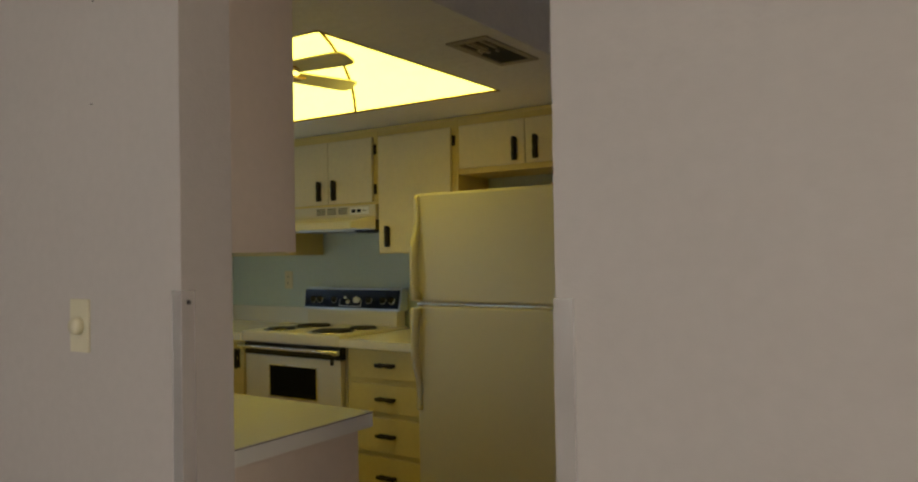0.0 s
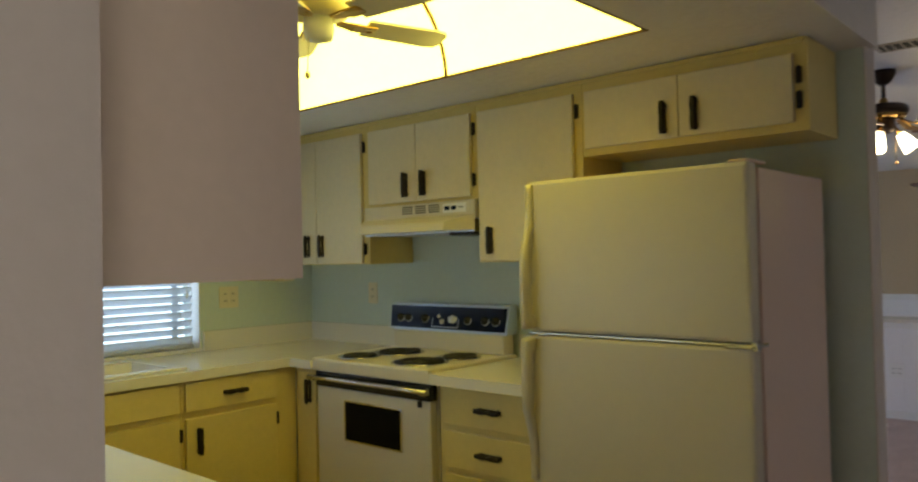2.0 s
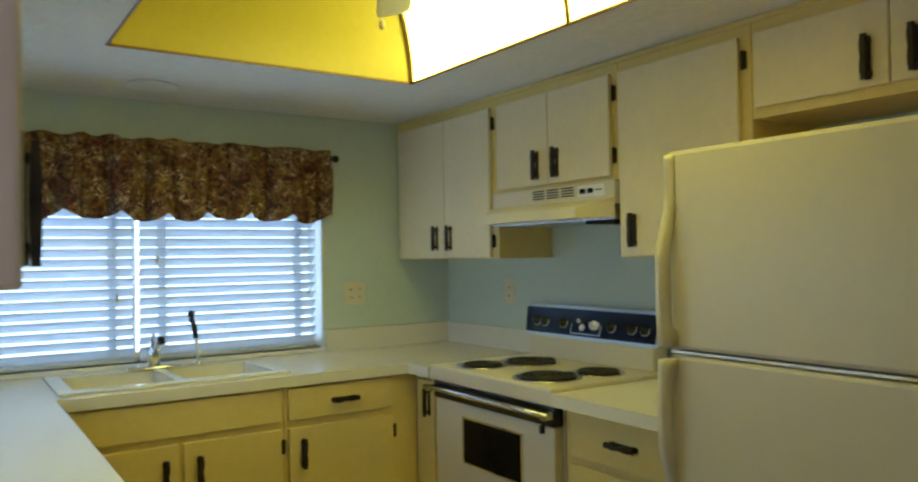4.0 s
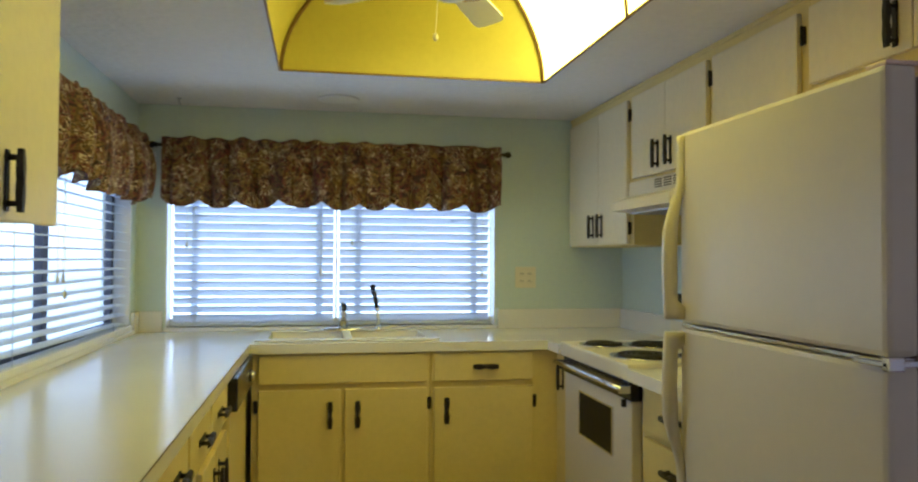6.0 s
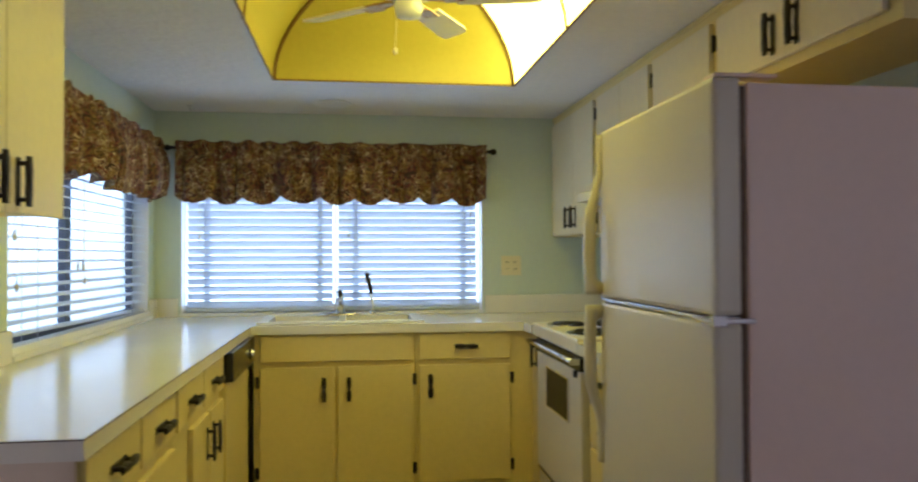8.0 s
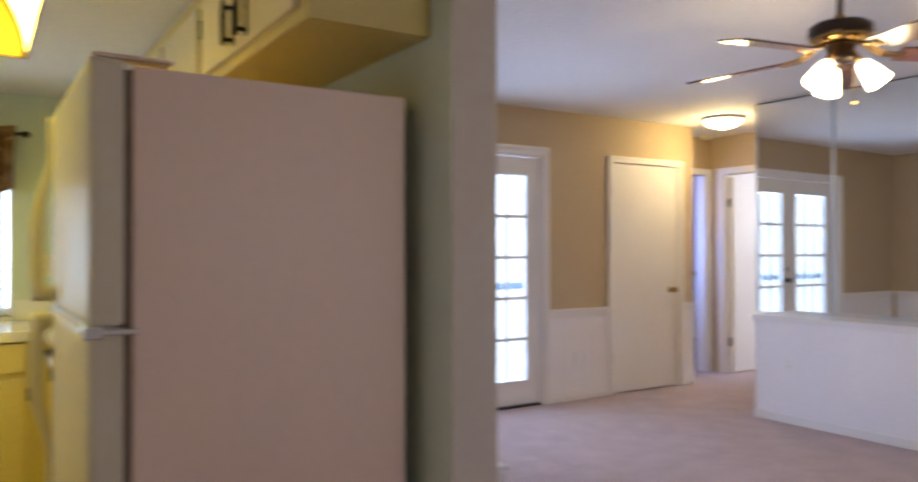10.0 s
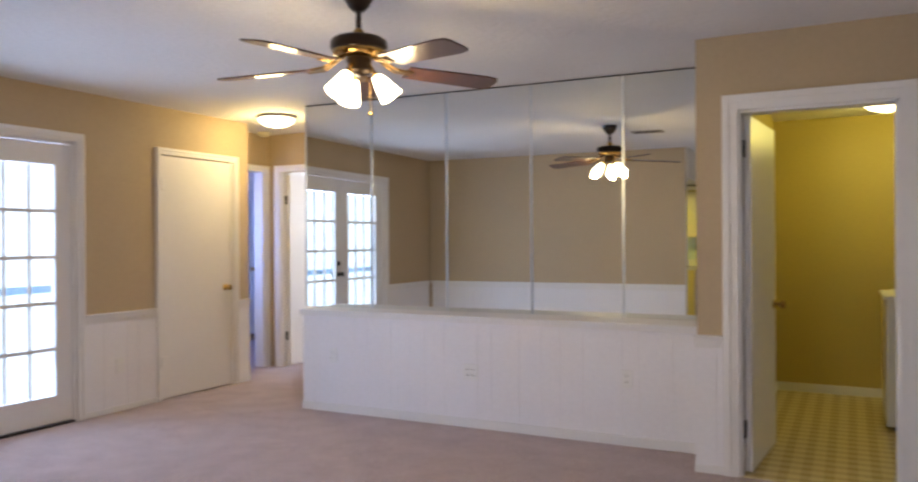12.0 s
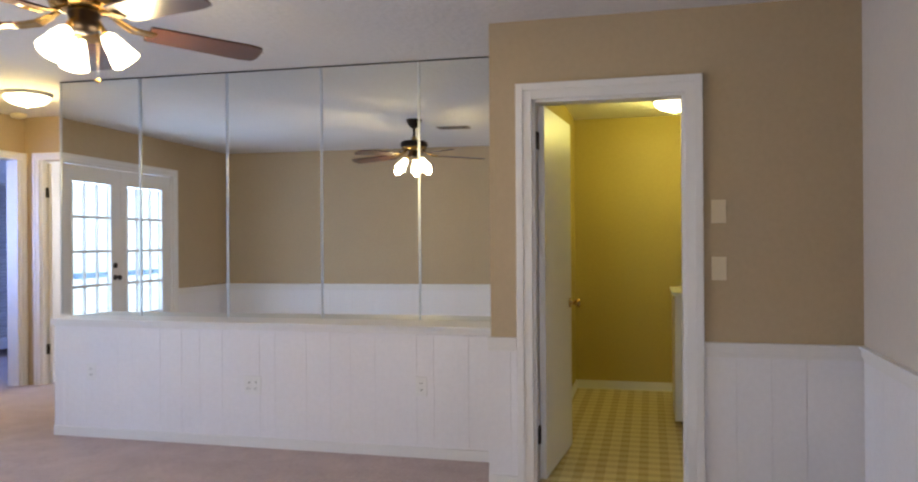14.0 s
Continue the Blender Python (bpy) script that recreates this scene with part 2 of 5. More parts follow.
M_VENT = surface("aged vent metal", (0.35, 0.30, 0.24), 0.5, 0.15)
M_WASHER = surface("white enamel washer", (0.76, 0.75, 0.70), 0.3, 0.03)
M_GUARD = surface("clear plastic guard", (0.66, 0.61, 0.57), 0.12, 0.02, bump=0, coat=0.2)
M_GUARD.node_tree.nodes["Principled BSDF"].inputs["Alpha"].default_value = 0.4
M_GREENERY = surface("blue-grey patio screen", (0.45, 0.55, 0.70), 0.6)
_n, _l = M_GREENERY.node_tree.nodes, M_GREENERY.node_tree.links
_t, _m = _n.new("ShaderNodeBsdfTranslucent"), _n.new("ShaderNodeMixShader")
_t.inputs[0].default_value, _m.inputs[0].default_value = (0.62, 0.74, 0.90, 1), 0.8
_l.new(_n["Principled BSDF"].outputs[0], _m.inputs[1]), _l.new(_t.outputs[0], _m.inputs[2]), _l.new(_m.outputs[0], _n["Material Output"].inputs[0])
M_GRASS = surface("lawn", (0.10, 0.14, 0.05), 0.9, 0.3, grain=60)
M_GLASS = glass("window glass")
# Tint added to dim the bright lamp seen through the french doors.
M_DIMGLASS = glass("dimming door glass", (0.24, 0.22, 0.17))
M_MIRROR = mirror_mat()
M_CARPET = carpet_mat("mauve carpet", (0.36, 0.27, 0.27), (0.56, 0.44, 0.44))
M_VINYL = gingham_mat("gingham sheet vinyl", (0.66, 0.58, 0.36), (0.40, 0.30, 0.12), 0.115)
# Laundry print in darker tones, to cut bounce light onto the cabinets.
M_VINYLK = gingham_mat("darkened kitchen sheet vinyl", (0.34, 0.27, 0.12), (0.20, 0.145, 0.05), 0.115)
M_PAISLEY = paisley_mat()

# ---- mesh helpers ----
ORIGIN = {}


def box(bm, x0, y0, z0, x1, y1, z1):
    x0, x1 = sorted((x0, x1))
    y0, y1 = sorted((y0, y1))
    z0, z1 = sorted((z0, z1))
    v = [bm.verts.new((x, y, z)) for x in (x0, x1) for y in (y0, y1) for z in (z0, z1)]
    for f in ((0, 1, 3, 2), (4, 6, 7, 5), (0, 4, 5, 1), (2, 3, 7, 6), (0, 2, 6, 4), (1, 5, 7, 3)):
        bm.faces.new([v[i] for i in f])
    return bm


def boxes(*rows):
    bm = bmesh.new()
    for r in rows:
        box(bm, *r)
    return bm


def lathe(bm, profile, m, seg=24, smooth=True):
    """Turns (radius, height) pairs round the z axis of m."""
    rings = []
    for r, h in profile:
        rings.append([bm.verts.new(m @ Vector((r * math.cos(a), r * math.sin(a), h))) for a in (2 * math.pi * i / seg for i in range(seg))])
    for a, b in zip(rings, rings[1:]):
        for i in range(seg):
            f = bm.faces.new((a[i], a[(i + 1) % seg], b[(i + 1) % seg], b[i]))
            f.smooth = smooth
    if profile[0][0] > 1e-4:
        bm.faces.new(list(reversed(rings[0])))
    if profile[-1][0] > 1e-4:
        bm.faces.new(rings[-1])
    return bm


def tube(bm, points, r, seg=8):
    """A round bar along points."""
    pts = [Vector(p) for p in points]
    rings = []
    for i, p in enumerate(pts):
        d = (pts[min(i + 1, len(pts) - 1)] - pts[max(i - 1, 0)]).normalized()
        q = d.to_track_quat('Z', 'Y')
        rings.append([bm.verts.new(p + q @ Vector((r * math.cos(a), r * math.sin(a), 0))) for a in (2 * math.pi * k / seg for k in range(seg))])
    for a, b in zip(rings, rings[1:]):
        for k in range(seg):
            f = bm.faces.new((a[k], a[(k + 1) % seg], b[(k + 1) % seg], b[k]))
            f.smooth = True
    bm.faces.new(list(reversed(rings[0]))), bm.faces.new(rings[-1])
    return bm


def finish(bm, bevel):
    if bevel:
        bmesh.ops.bevel(bm, geom=list(bm.edges), offset=bevel, segments=2, affect='EDGES', profile=0.6)
    bmesh.ops.recalc_face_normals(bm, faces=list(bm.faces))


def root(name, at, label, category, group="", kind=""):
    e = new(name)
    e.empty_display_size = 0.05
    e.location = at
    ORIGIN[e] = Vector(at)
    return tagged(e, label, category, group, kind)


def part(name, bm, material, parent, label="", bevel=0.0):
    """One mesh, given in the world's metres, under a thing or under a part."""
    finish(bm, bevel)
    bmesh.ops.translate(bm, vec=-ORIGIN[parent], verts=list(bm.verts))
    me = bpy.data.meshes.new(name)
    bm.to_mesh(me)
    bm.free()
    me.materials.append(material)
    ob = new(name, me)
    ob.parent = parent
    ORIGIN[ob] = ORIGIN[parent]
    return tagged(ob, label)


def piece(name, me, parent, m, label=""):
    """A part that shares a mesh, at the world pose m."""
    ob = new(name, me)
    ob.parent = parent
    ob.matrix_local = Matrix.Translation(-ORIGIN[parent]) @ m
    ORIGIN[ob] = ORIGIN[parent]
    return tagged(ob, label)


def mesh_of(name, bm, material, bevel=0.0):
    finish(bm, bevel)
    me = bpy.data.meshes.new(name)
    bm.to_mesh(me)
    bm.free()
    me.materials.append(material)
    return me


def single(name, bm, material, label, category, at=(0, 0, 0), bevel=0.0, group="", kind=""):
    """A thing of one mesh."""
    finish(bm, bevel)
    bmesh.ops.translate(bm, vec=-Vector(at), verts=list(bm.verts))
    me = bpy.data.meshes.new(name)
    bm.to_mesh(me)
    bm.free()
    me.materials.append(material)
    ob = new(name, me)
    ob.location = at
    ORIGIN[ob] = Vector(at)
    return tagged(ob, label, category, group, kind)


def structure(name, bm, material, label, category, bevel=0.0):
    return single(name, bm, material, label, category, bevel=bevel, kind="structure")


def wall_x(x0, x1, y0, y1, z0, z1, holes=()):
    """A wall that runs along y between x0 and x1, with holes (y0, y1, z0, z1)."""
    bm = bmesh.new()
    at = y0
    for a, b, c, d in sorted(holes):
        if a > at:
            box(bm, x0, at, z0, x1, a, z1)
        if c > z0:
            box(bm, x0, a, z0, x1, b, c)
        if d < z1:
            box(bm, x0, a, d, x1, b, z1)
        at = b
    if y1 > at:
        box(bm, x0, at, z0, x1, y1, z1)
    return bm


def wall_y(y0, y1, x0, x1, z0, z1, holes=()):
    """A wall that runs along x between y0 and y1, with holes (x0, x1, z0, z1)."""
    bm = wall_x(y0, y1, x0, x1, z0, z1, holes)
    for v in bm.verts:
        v.co.x, v.co.y = v.co.y, v.co.x
    return bm


KC, LC = 2.06, 2.42          # ceilings: kitchen, living room
FY = 0.486                   # living room: french door wall
STUB = -3.03                 # end of the stove wall
MX, HW, LWX = 4.42, 4.12, 3.757   # mirror, half wall face, laundry wall face

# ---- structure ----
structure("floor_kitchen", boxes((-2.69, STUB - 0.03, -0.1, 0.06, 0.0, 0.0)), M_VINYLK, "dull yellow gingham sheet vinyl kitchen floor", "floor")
bm = boxes((-6.4, SY - 0.1, -0.1, 0.06, STUB - 0.03, 0.0), (0.06, SY - 0.1, -0.1, 4.3, 0.55, 0.0), (4.3, -0.9, -0.1, 8.2, 3.3, 0.0), (-6.4, STUB - 0.03, -0.1, -2.69, -2.0, 0.0))
structure("floor_carpet", bm, M_CARPET, "worn mauve-beige cut pile carpet", "floor")
structure("floor_laundry", boxes((3.757, -6.4, -0.1, 6.9, -3.9, 0.004)), M_VINYL, "yellow gingham sheet vinyl laundry floor", "floor")
structure("ground", boxes((-60, -60, -0.5, 60, 60, -0.15)), M_GRASS, "green lawn around the house", "ground")

WIN_S = (-2.43, -0.73, 0.935, 1.77)
WIN_L = (-1.80, -0.12, 0.935, 1.77)
structure("wall_sink", wall_y(0.0, 0.16, -2.672, 0.06, 0, KC, [WIN_S]), M_GREEN, "pale green painted kitchen wall with a window", "wall")
structure("wall_side_window", wall_x(-2.672, -2.57, -3.04, 0.0, 0, KC, [WIN_L]), M_GREEN, "pale green painted kitchen wall with a window", "wall")
for nm, bx in (("wall_entry_left", (-2.676, -3.044, 0, -2.672, -1.9, LC)), ("wall_entry_reveal", (-2.672, -3.044, 0, -2.553, -3.04, LC)), ("wall_entry_return", (-2.57, -3.04, 0, -2.553, -2.918, KC))):
    structure(nm, boxes(bx), M_ENTRY, "greige painted wall beside the entry opening", "wall")
structure("wall_stove", boxes((0.0, STUB, 0, 0.06, 0.0, KC)), M_GREEN, "pale blue-green painted kitchen wall", "wall")
structure("wall_living_west", boxes((0.06, STUB, 0, 0.12, FY, LC)), M_TAN, "tan painted living room wall", "wall")
structure("wall_stub_end", boxes((0.0, STUB - 0.004, 0, 0.12, STUB, LC)), M_SOUTH, "greige painted end of the stub wall", "wall")
structure("wall_entry_right", boxes((-2.676, SY, 0, -2.555, -3.841, LC)), M_ENTRY, "greige painted wall beside the entry opening", "wall")
FD = (1.34, 3.05, 0.0, 2.04)
CL = (3.83, 4.66, 0.0, 2.03)
structure("wall_french", wall_y(FY, FY + 0.14, 0.12, 4.863, 0, LC, [FD, CL]), M_TAN, "tan painted wall with french doors", "wall")
structure("wall_hall_side", wall_x(4.743, 4.863, FY + 0.14, 3.2, 0, LC, [(1.2, 2.3, 0.9, 2.0)]), M_TAN, "tan painted hall wall", "wall")
H1 = (4.95, 5.53, 0.0, 2.03)
structure("wall_hall_back", wall_y(0.88, 1.0, 4.863, 5.72, 0, LC, [H1]), M_TAN, "tan painted hall wall with a doorway", "wall")
H2 = (-0.02, 0.72, 0.0, 2.03)
structure("wall_hall_right", wall_x(5.60, 5.72, -0.74, 0.88, 0, LC, [H2]), M_TAN, "tan painted hall wall with a doorway", "wall")
structure("wall_mirror_back", boxes((MX + 0.06, -3.90, 0, MX + 0.15, -0.575, LC)), M_TAN, "wall behind the mirror panels", "wall")
structure("wall_hall_south", boxes((MX + 0.15, -0.82, 0, 5.72, -0.74, LC)), M_TAN, "tan painted hall wall", "wall")
LD = (-4.789, -4.026, 0.0, 2.005)
structure("wall_laundry", wall_x(LWX, LWX + 0.12, SY - 0.1, -3.80, 0, LC, [LD]), M_TAN, "tan painted wall with the laundry doorway", "wall")
structure("wall_jog", boxes((LWX + 0.12, -3.92, 0, MX + 0.15, -3.80, LC)), M_TAN, "tan painted wall return", "wall")
# Both holes are added out of view, for lamps that light the rooms.
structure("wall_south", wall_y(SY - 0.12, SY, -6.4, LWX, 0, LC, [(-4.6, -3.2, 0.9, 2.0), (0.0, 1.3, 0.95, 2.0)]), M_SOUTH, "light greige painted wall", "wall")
structure("wall_laundry_north", boxes((LWX + 0.12, -3.99, 0, 6.85, -3.92, LC)), M_GOLD, "golden tan painted laundry wall", "wall")
structure("wall_laundry_back", boxes((6.45, -6.4, 0, 6.58, -3.99, LC)), M_GOLD, "golden tan painted laundry wall", "wall")
structure("wall_laundry_south", boxes((LWX + 0.12, -6.4, 0, 6.45, -6.28, LC)), M_GOLD, "golden tan painted laundry wall", "wall")
# Hole for the added west window, out of view.
structure("wall_entry_west", wall_x(-6.4, -6.28, SY, -1.9, 0, LC, [(-3.35, -2.15, 0.8, 2.0)]), M_ENTRY, "greige painted entry room wall", "wall")
structure("wall_entry_north", boxes((-6.4, -2.0, 0, -2.69, -1.88, LC)), M_ENTRY, "greige painted entry room wall", "wall")
structure("wall_bedroom", boxes((4.743, 3.2, 0, 8.2, 3.3, LC), (8.1, -0.82, 0, 8.2, 3.2, LC), (5.72, -0.82, 0, 8.1, -0.74, LC), (5.72, 1.0, 0, 8.1, 1.06, LC), (4.863, 2.44, 0, 6.50, 2.50, LC), (6.50, 2.44, 2.07, 8.1, 2.50, LC), (7.72, 2.44, 0, 8.1, 2.50, 2.07)), M_WHITE, "white painted back room walls", "wall")

# ceilings
LB = (-1.84, -0.71, -2.605, -0.845)
bm = boxes((-2.69, STUB - 0.03, KC, LB[0], 0.16, KC + 0.05), (LB[1], STUB - 0.03, KC, 0.06, 0.16, KC + 0.05),
           (LB[0], STUB - 0.03, KC, LB[1], LB[2], KC + 0.05), (LB[0], LB[3], KC, LB[1], 0.16, KC + 0.05))
structure("ceiling_kitchen", bm, M_CEIL, "white knockdown-textured dropped kitchen ceiling", "ceiling")
structure("wall_soffit", boxes((-2.69, STUB - 0.03, KC + 0.05, 0.06, STUB + 0.03, 2.56)), M_CEIL, "plain textured soffit face", "wall")
bm = boxes((-6.4, SY - 0.12, LC, 0.12, STUB - 0.03, LC + 0.1), (0.12, SY - 0.12, LC, 4.4, 0.63, LC + 0.1), (4.4, -0.9, LC, 8.2, 3.3, LC + 0.1),
           (-6.4, STUB - 0.03, LC, -2.69, -1.88, LC + 0.1), (4.4, -3.95, LC, 6.9, -0.9, LC + 0.1))
structure("ceiling_living", bm, M_CEIL, "white knockdown-textured living room ceiling", "ceiling")
structure("ceiling_laundry", boxes((LWX + 0.12, -6.4, 2.31, 6.85, -3.95, 2.36)), M_CEIL, "white textured laundry ceiling", "ceiling")
structure("roof", boxes((-6.6, -6.6, 2.62, 8.4, 3.5, 2.72)), M_DARK, "dark roof above the rooms", "roof")


def casing(name, axis, face, out, lo, hi, top, w=0.065, d=0.018):
    """A moulded door casing round an opening; out is +1 or -1 along the wall's normal."""
    bm = bmesh.new()
    for i, (a, b, dd) in enumerate(((0, w, d), (w * 0.55, w - 0.003, d + 0.007))):
        f0, f1 = face + out * 0.001 * i, face + out * dd
        for (u0, u1, z0, z1) in ((lo - b, lo - a, 0, top + b), (hi + a, hi + b, 0, top + b), (lo - a, hi + a, top + a, top + b)):
            if axis == 'x':
                box(bm, f0, u0, z0, f1, u1, z1)
            else:
                box(bm, u0, f0, z0, u1, f1, z1)
    return structure(name, bm, M_WHITE, "white painted door casing", "trim", bevel=0.002)


casing("trim_french", 'y', FY, -1, FD[0], FD[1], FD[3])
casing("trim_closet", 'y', FY, -1, CL[0], CL[1], CL[3], 0.055)
casing("trim_laundry", 'x', LWX, -1, LD[0], LD[1], LD[3], 0.085, 0.02)
casing("trim_hall_back", 'y', 0.88, -1, H1[0], H1[1], H1[3])
casing("trim_hall_right", 'x', 5.60, -1, H2[0], H2[1], H2[3])

# jambs
structure("trim_laundry_jamb", boxes((LWX, LD[0], 0, LWX + 0.12, LD[0] + 0.015, LD[3]), (LWX, LD[1] - 0.015, 0, LWX + 0.12, LD[1], LD[3]), (LWX, LD[0], LD[3] - 0.015, LWX + 0.12, LD[1], LD[3])), M_WHITE, "white painted laundry door jamb", "trim")
structure("trim_hall_jamb", boxes((5.60, H2[1] - 0.02, 0, 5.72, H2[1], 2.03), (5.60, H2[0], 0, 5.72, H2[0] + 0.02, 2.03), (H1[0], 0.88, 0, H1[0] + 0.02, 1.0, 2.03), (H1[1] - 0.02, 0.88, 0, H1[1], 1.0, 2.03)), M_WHITE, "white painted hall door jambs", "trim")


def wainscot(name, axis, face, out, lo, hi, grooves):
    """White boards with narrow grooves, a base strip and a chair rail."""
    base = root(name, (face, lo, 0) if axis == 'x' else (lo, face, 0), "white painted grooved panelling with chair rail", "panelling", kind="structure")

    def add(bm, u0, u1, d0, d1, z0, z1):
        if axis == 'x':
            box(bm, face + out * d0, u0, z0, face + out * d1, u1, z1)
        else:
            box(bm, u0, face + out * d0, z0, u1, face + out * d1, z1)
    bm = bmesh.new()
    add(bm, lo, hi, 0.0, 0.003, 0, 0.735)
    part("backing", bm, M_PANEL, base)
    cuts = [lo] + [g for g in grooves if lo + 0.02 < g < hi - 0.02] + [hi]
    for a, b in zip(cuts, cuts[1:]):
        bm = bmesh.new()
        add(bm, a + 0.001, b - 0.001, 0.003, 0.008, 0.03, 0.735)
        part("panel", bm, M_PANEL, base)
    bm = bmesh.new()
    add(bm, lo, hi, 0.008, 0.016, 0, 0.045)
    part("base_strip", bm, M_WHITE, base, bevel=0.003)
    bm = bmesh.new()
    add(bm, lo, hi, 0.0, 0.022, 0.717, 0.754)
    add(bm, lo, hi, 0.0, 0.012, 0.694, 0.717)
    add(bm, lo, hi, 0.0, 0.032, 0.754, 0.768)
    part("chair_rail", bm, M_WHITE, base, bevel=0.003)


def grooves(lo, hi, first=0.0):
    out, u, k = [], lo + first, 0
    steps = (0.158, 0.21, 0.105, 0.26, 0.158, 0.13)
    while u < hi:
        u += steps[k % 6]
        k += 1
        out.append(u)
    return out


wainscot("wainscot_laundry_right", 'x', LWX, -1, SY, LD[0] - 0.086, [-5.34, -5.182, -5.02])
wainscot("wainscot_laundry_left", 'x', LWX, -1, LD[1] + 0.086, -3.785, [-3.905])
wainscot("wainscot_south", 'y', SY, 1, -2.57, LWX - 0.03, grooves(-2.57, 3.7))
wainscot("wainscot_french_mid", 'y', FY, -1, FD[1] + 0.066, CL[0] - 0.056, grooves(3.12, 3.77))
wainscot("wainscot_french_left", 'y', FY, -1, 0.16, FD[0] - 0.066, grooves(0.16, 1.27))
wainscot("wainscot_french_right", 'y', FY, -1, CL[1] + 0.056, 4.863, [])
wainscot("wainscot_west", 'x', 0.12, 1, STUB, FY - 0.04, grooves(STUB, FY))

# half wall under the mirrors
half = root("half_wall", (HW, -0.74, 0), "white grooved half wall with a moulded ledge", "half wall", kind="structure")
part("core", boxes((HW + 0.003, -3.80, 0, MX - 0.05, -0.744, 0.757)), M_PANEL, half)
cuts = [-3.80] + [g for g in grooves(-3.80, -0.75, 0.05) if g < -0.80] + [-0.744]
for a, b in zip(cuts, cuts[1:]):
    part("panel", boxes((HW, a + 0.0008, 0.03, HW + 0.003, b - 0.0008, 0.757)), M_PANEL, half)
part("base_strip", boxes((HW - 0.014, -3.80, 0, HW, -0.744, 0.062)), M_WHITE, half, bevel=0.003)
part("ledge", boxes((HW - 0.026, -3.80, 0.757, MX + 0.028, -0.730, 0.775), (HW - 0.014, -3.80, 0.728, HW, -0.722, 0.757)), M_WHITE, half, bevel=0.003)

# baseboards
structure("baseboard_stub", boxes((0.0, STUB - 0.016, 0, 0.135, STUB - 0.004, 0.085), (0.12, STUB - 0.016, 0, 0.134, STUB, 0.085)), M_WHITE, "white baseboard round the stub wall", "baseboard", bevel=0.002)
structure("baseboard_laundry", boxes((6.435, -6.28, 0, 6.45, -3.99, 0.075), (LWX + 0.12, -4.005, 0, 6.435, -3.99, 0.075)), M_WHITE, "white laundry baseboard", "baseboard", bevel=0.002)

# ---- kitchen light box ----
lbx = root("ceiling_light_box", ((LB[0] + LB[1]) / 2, (LB[2] + LB[3]) / 2, KC), "vaulted yellow plastic ceiling light box, lit from one side", "light fixture")
CX, CY = (LB[0] + LB[1]) / 2, (LB[2] + LB[3]) / 2
AX, AY, AH = (LB[1] - LB[0]) / 2, (LB[3] - LB[2]) / 2, 0.43
N = 12


def vault(k):
    """Inset from the rim and height of the vault's curve at step k."""
    th = math.pi / 2 * k / N
    return AX * (1 - math.cos(th)), KC + 0.004 + AH * math.sin(th)


def vault_panel(side):
    bm = bmesh.new()
    rows = []
    for k in range(N + 1):
        i, z = vault(k)
        x0, x1, y0, y1 = LB[0] + i, LB[1] - i, LB[2] + i, LB[3] - i
        a, b = {'e': ((x1, y0), (x1, y1)), 'w': ((x0, y0), (x0, y1)), 'n': ((x0, y1), (x1, y1)), 's': ((x0, y0), (x1, y0))}[side]
        rows.append([bm.verts.new((a[0] + (b[0] - a[0]) * q / 8, a[1] + (b[1] - a[1]) * q / 8, z)) for q in range(9)])
    for r, s in zip(rows, rows[1:]):
        for q in range(8):
            vs = (r[q], r[q + 1], s[q + 1], s[q])
            bm.faces.new(vs).smooth = True
    bmesh.ops.remove_doubles(bm, verts=list(bm.verts), dist=1e-5)
    return bm


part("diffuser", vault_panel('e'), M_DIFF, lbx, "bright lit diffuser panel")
# South panel, out of view: yellow glow added to light the sink cabinets.
part("diffuser", vault_panel('s'), M_ENDGLOW, lbx, "unseen end panel with an added yellow glow")
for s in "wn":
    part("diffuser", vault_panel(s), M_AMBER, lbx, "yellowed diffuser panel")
for sx, sy in ((1, 1), (1, -1), (-1, 1), (-1, -1)):
    pts = []
    for k in range(N + 1):
        i, z = vault(k)
        pts.append((CX + sx * (AX - i) * 0.99, CY + sy * (AY - i) * 0.995, z - 0.006))
    part("rib", tube(bmesh.new(), pts, 0.009, 6), M_RIB, lbx)
pts = []
for k in range(2 * N + 1):
    kk = k if k <= N else 2 * N - k
    i, z = vault(kk)
    pts.append((LB[0] + i if k <= N else LB[1] - i, -1.77, z - 0.006))
part("rib", tube(bmesh.new(), pts, 0.008, 6), M_RIB, lbx)
part("rim", boxes((LB[0] - 0.002, LB[2] - 0.002, KC - 0.003, LB[0] + 0.005, LB[3] + 0.002, KC + 0.005), (LB[1] - 0.005, LB[2] - 0.002, KC - 0.003, LB[1] + 0.002, LB[3] + 0.002, KC + 0.005),
                  (LB[0] + 0.005, LB[2] - 0.002, KC - 0.003, LB[1] - 0.005, LB[2] + 0.005, KC + 0.005), (LB[0] + 0.005, LB[3] - 0.005, KC - 0.003, LB[1] - 0.005, LB[3] + 0.002, KC + 0.005)), M_RIB, lbx, "thin brown rim")


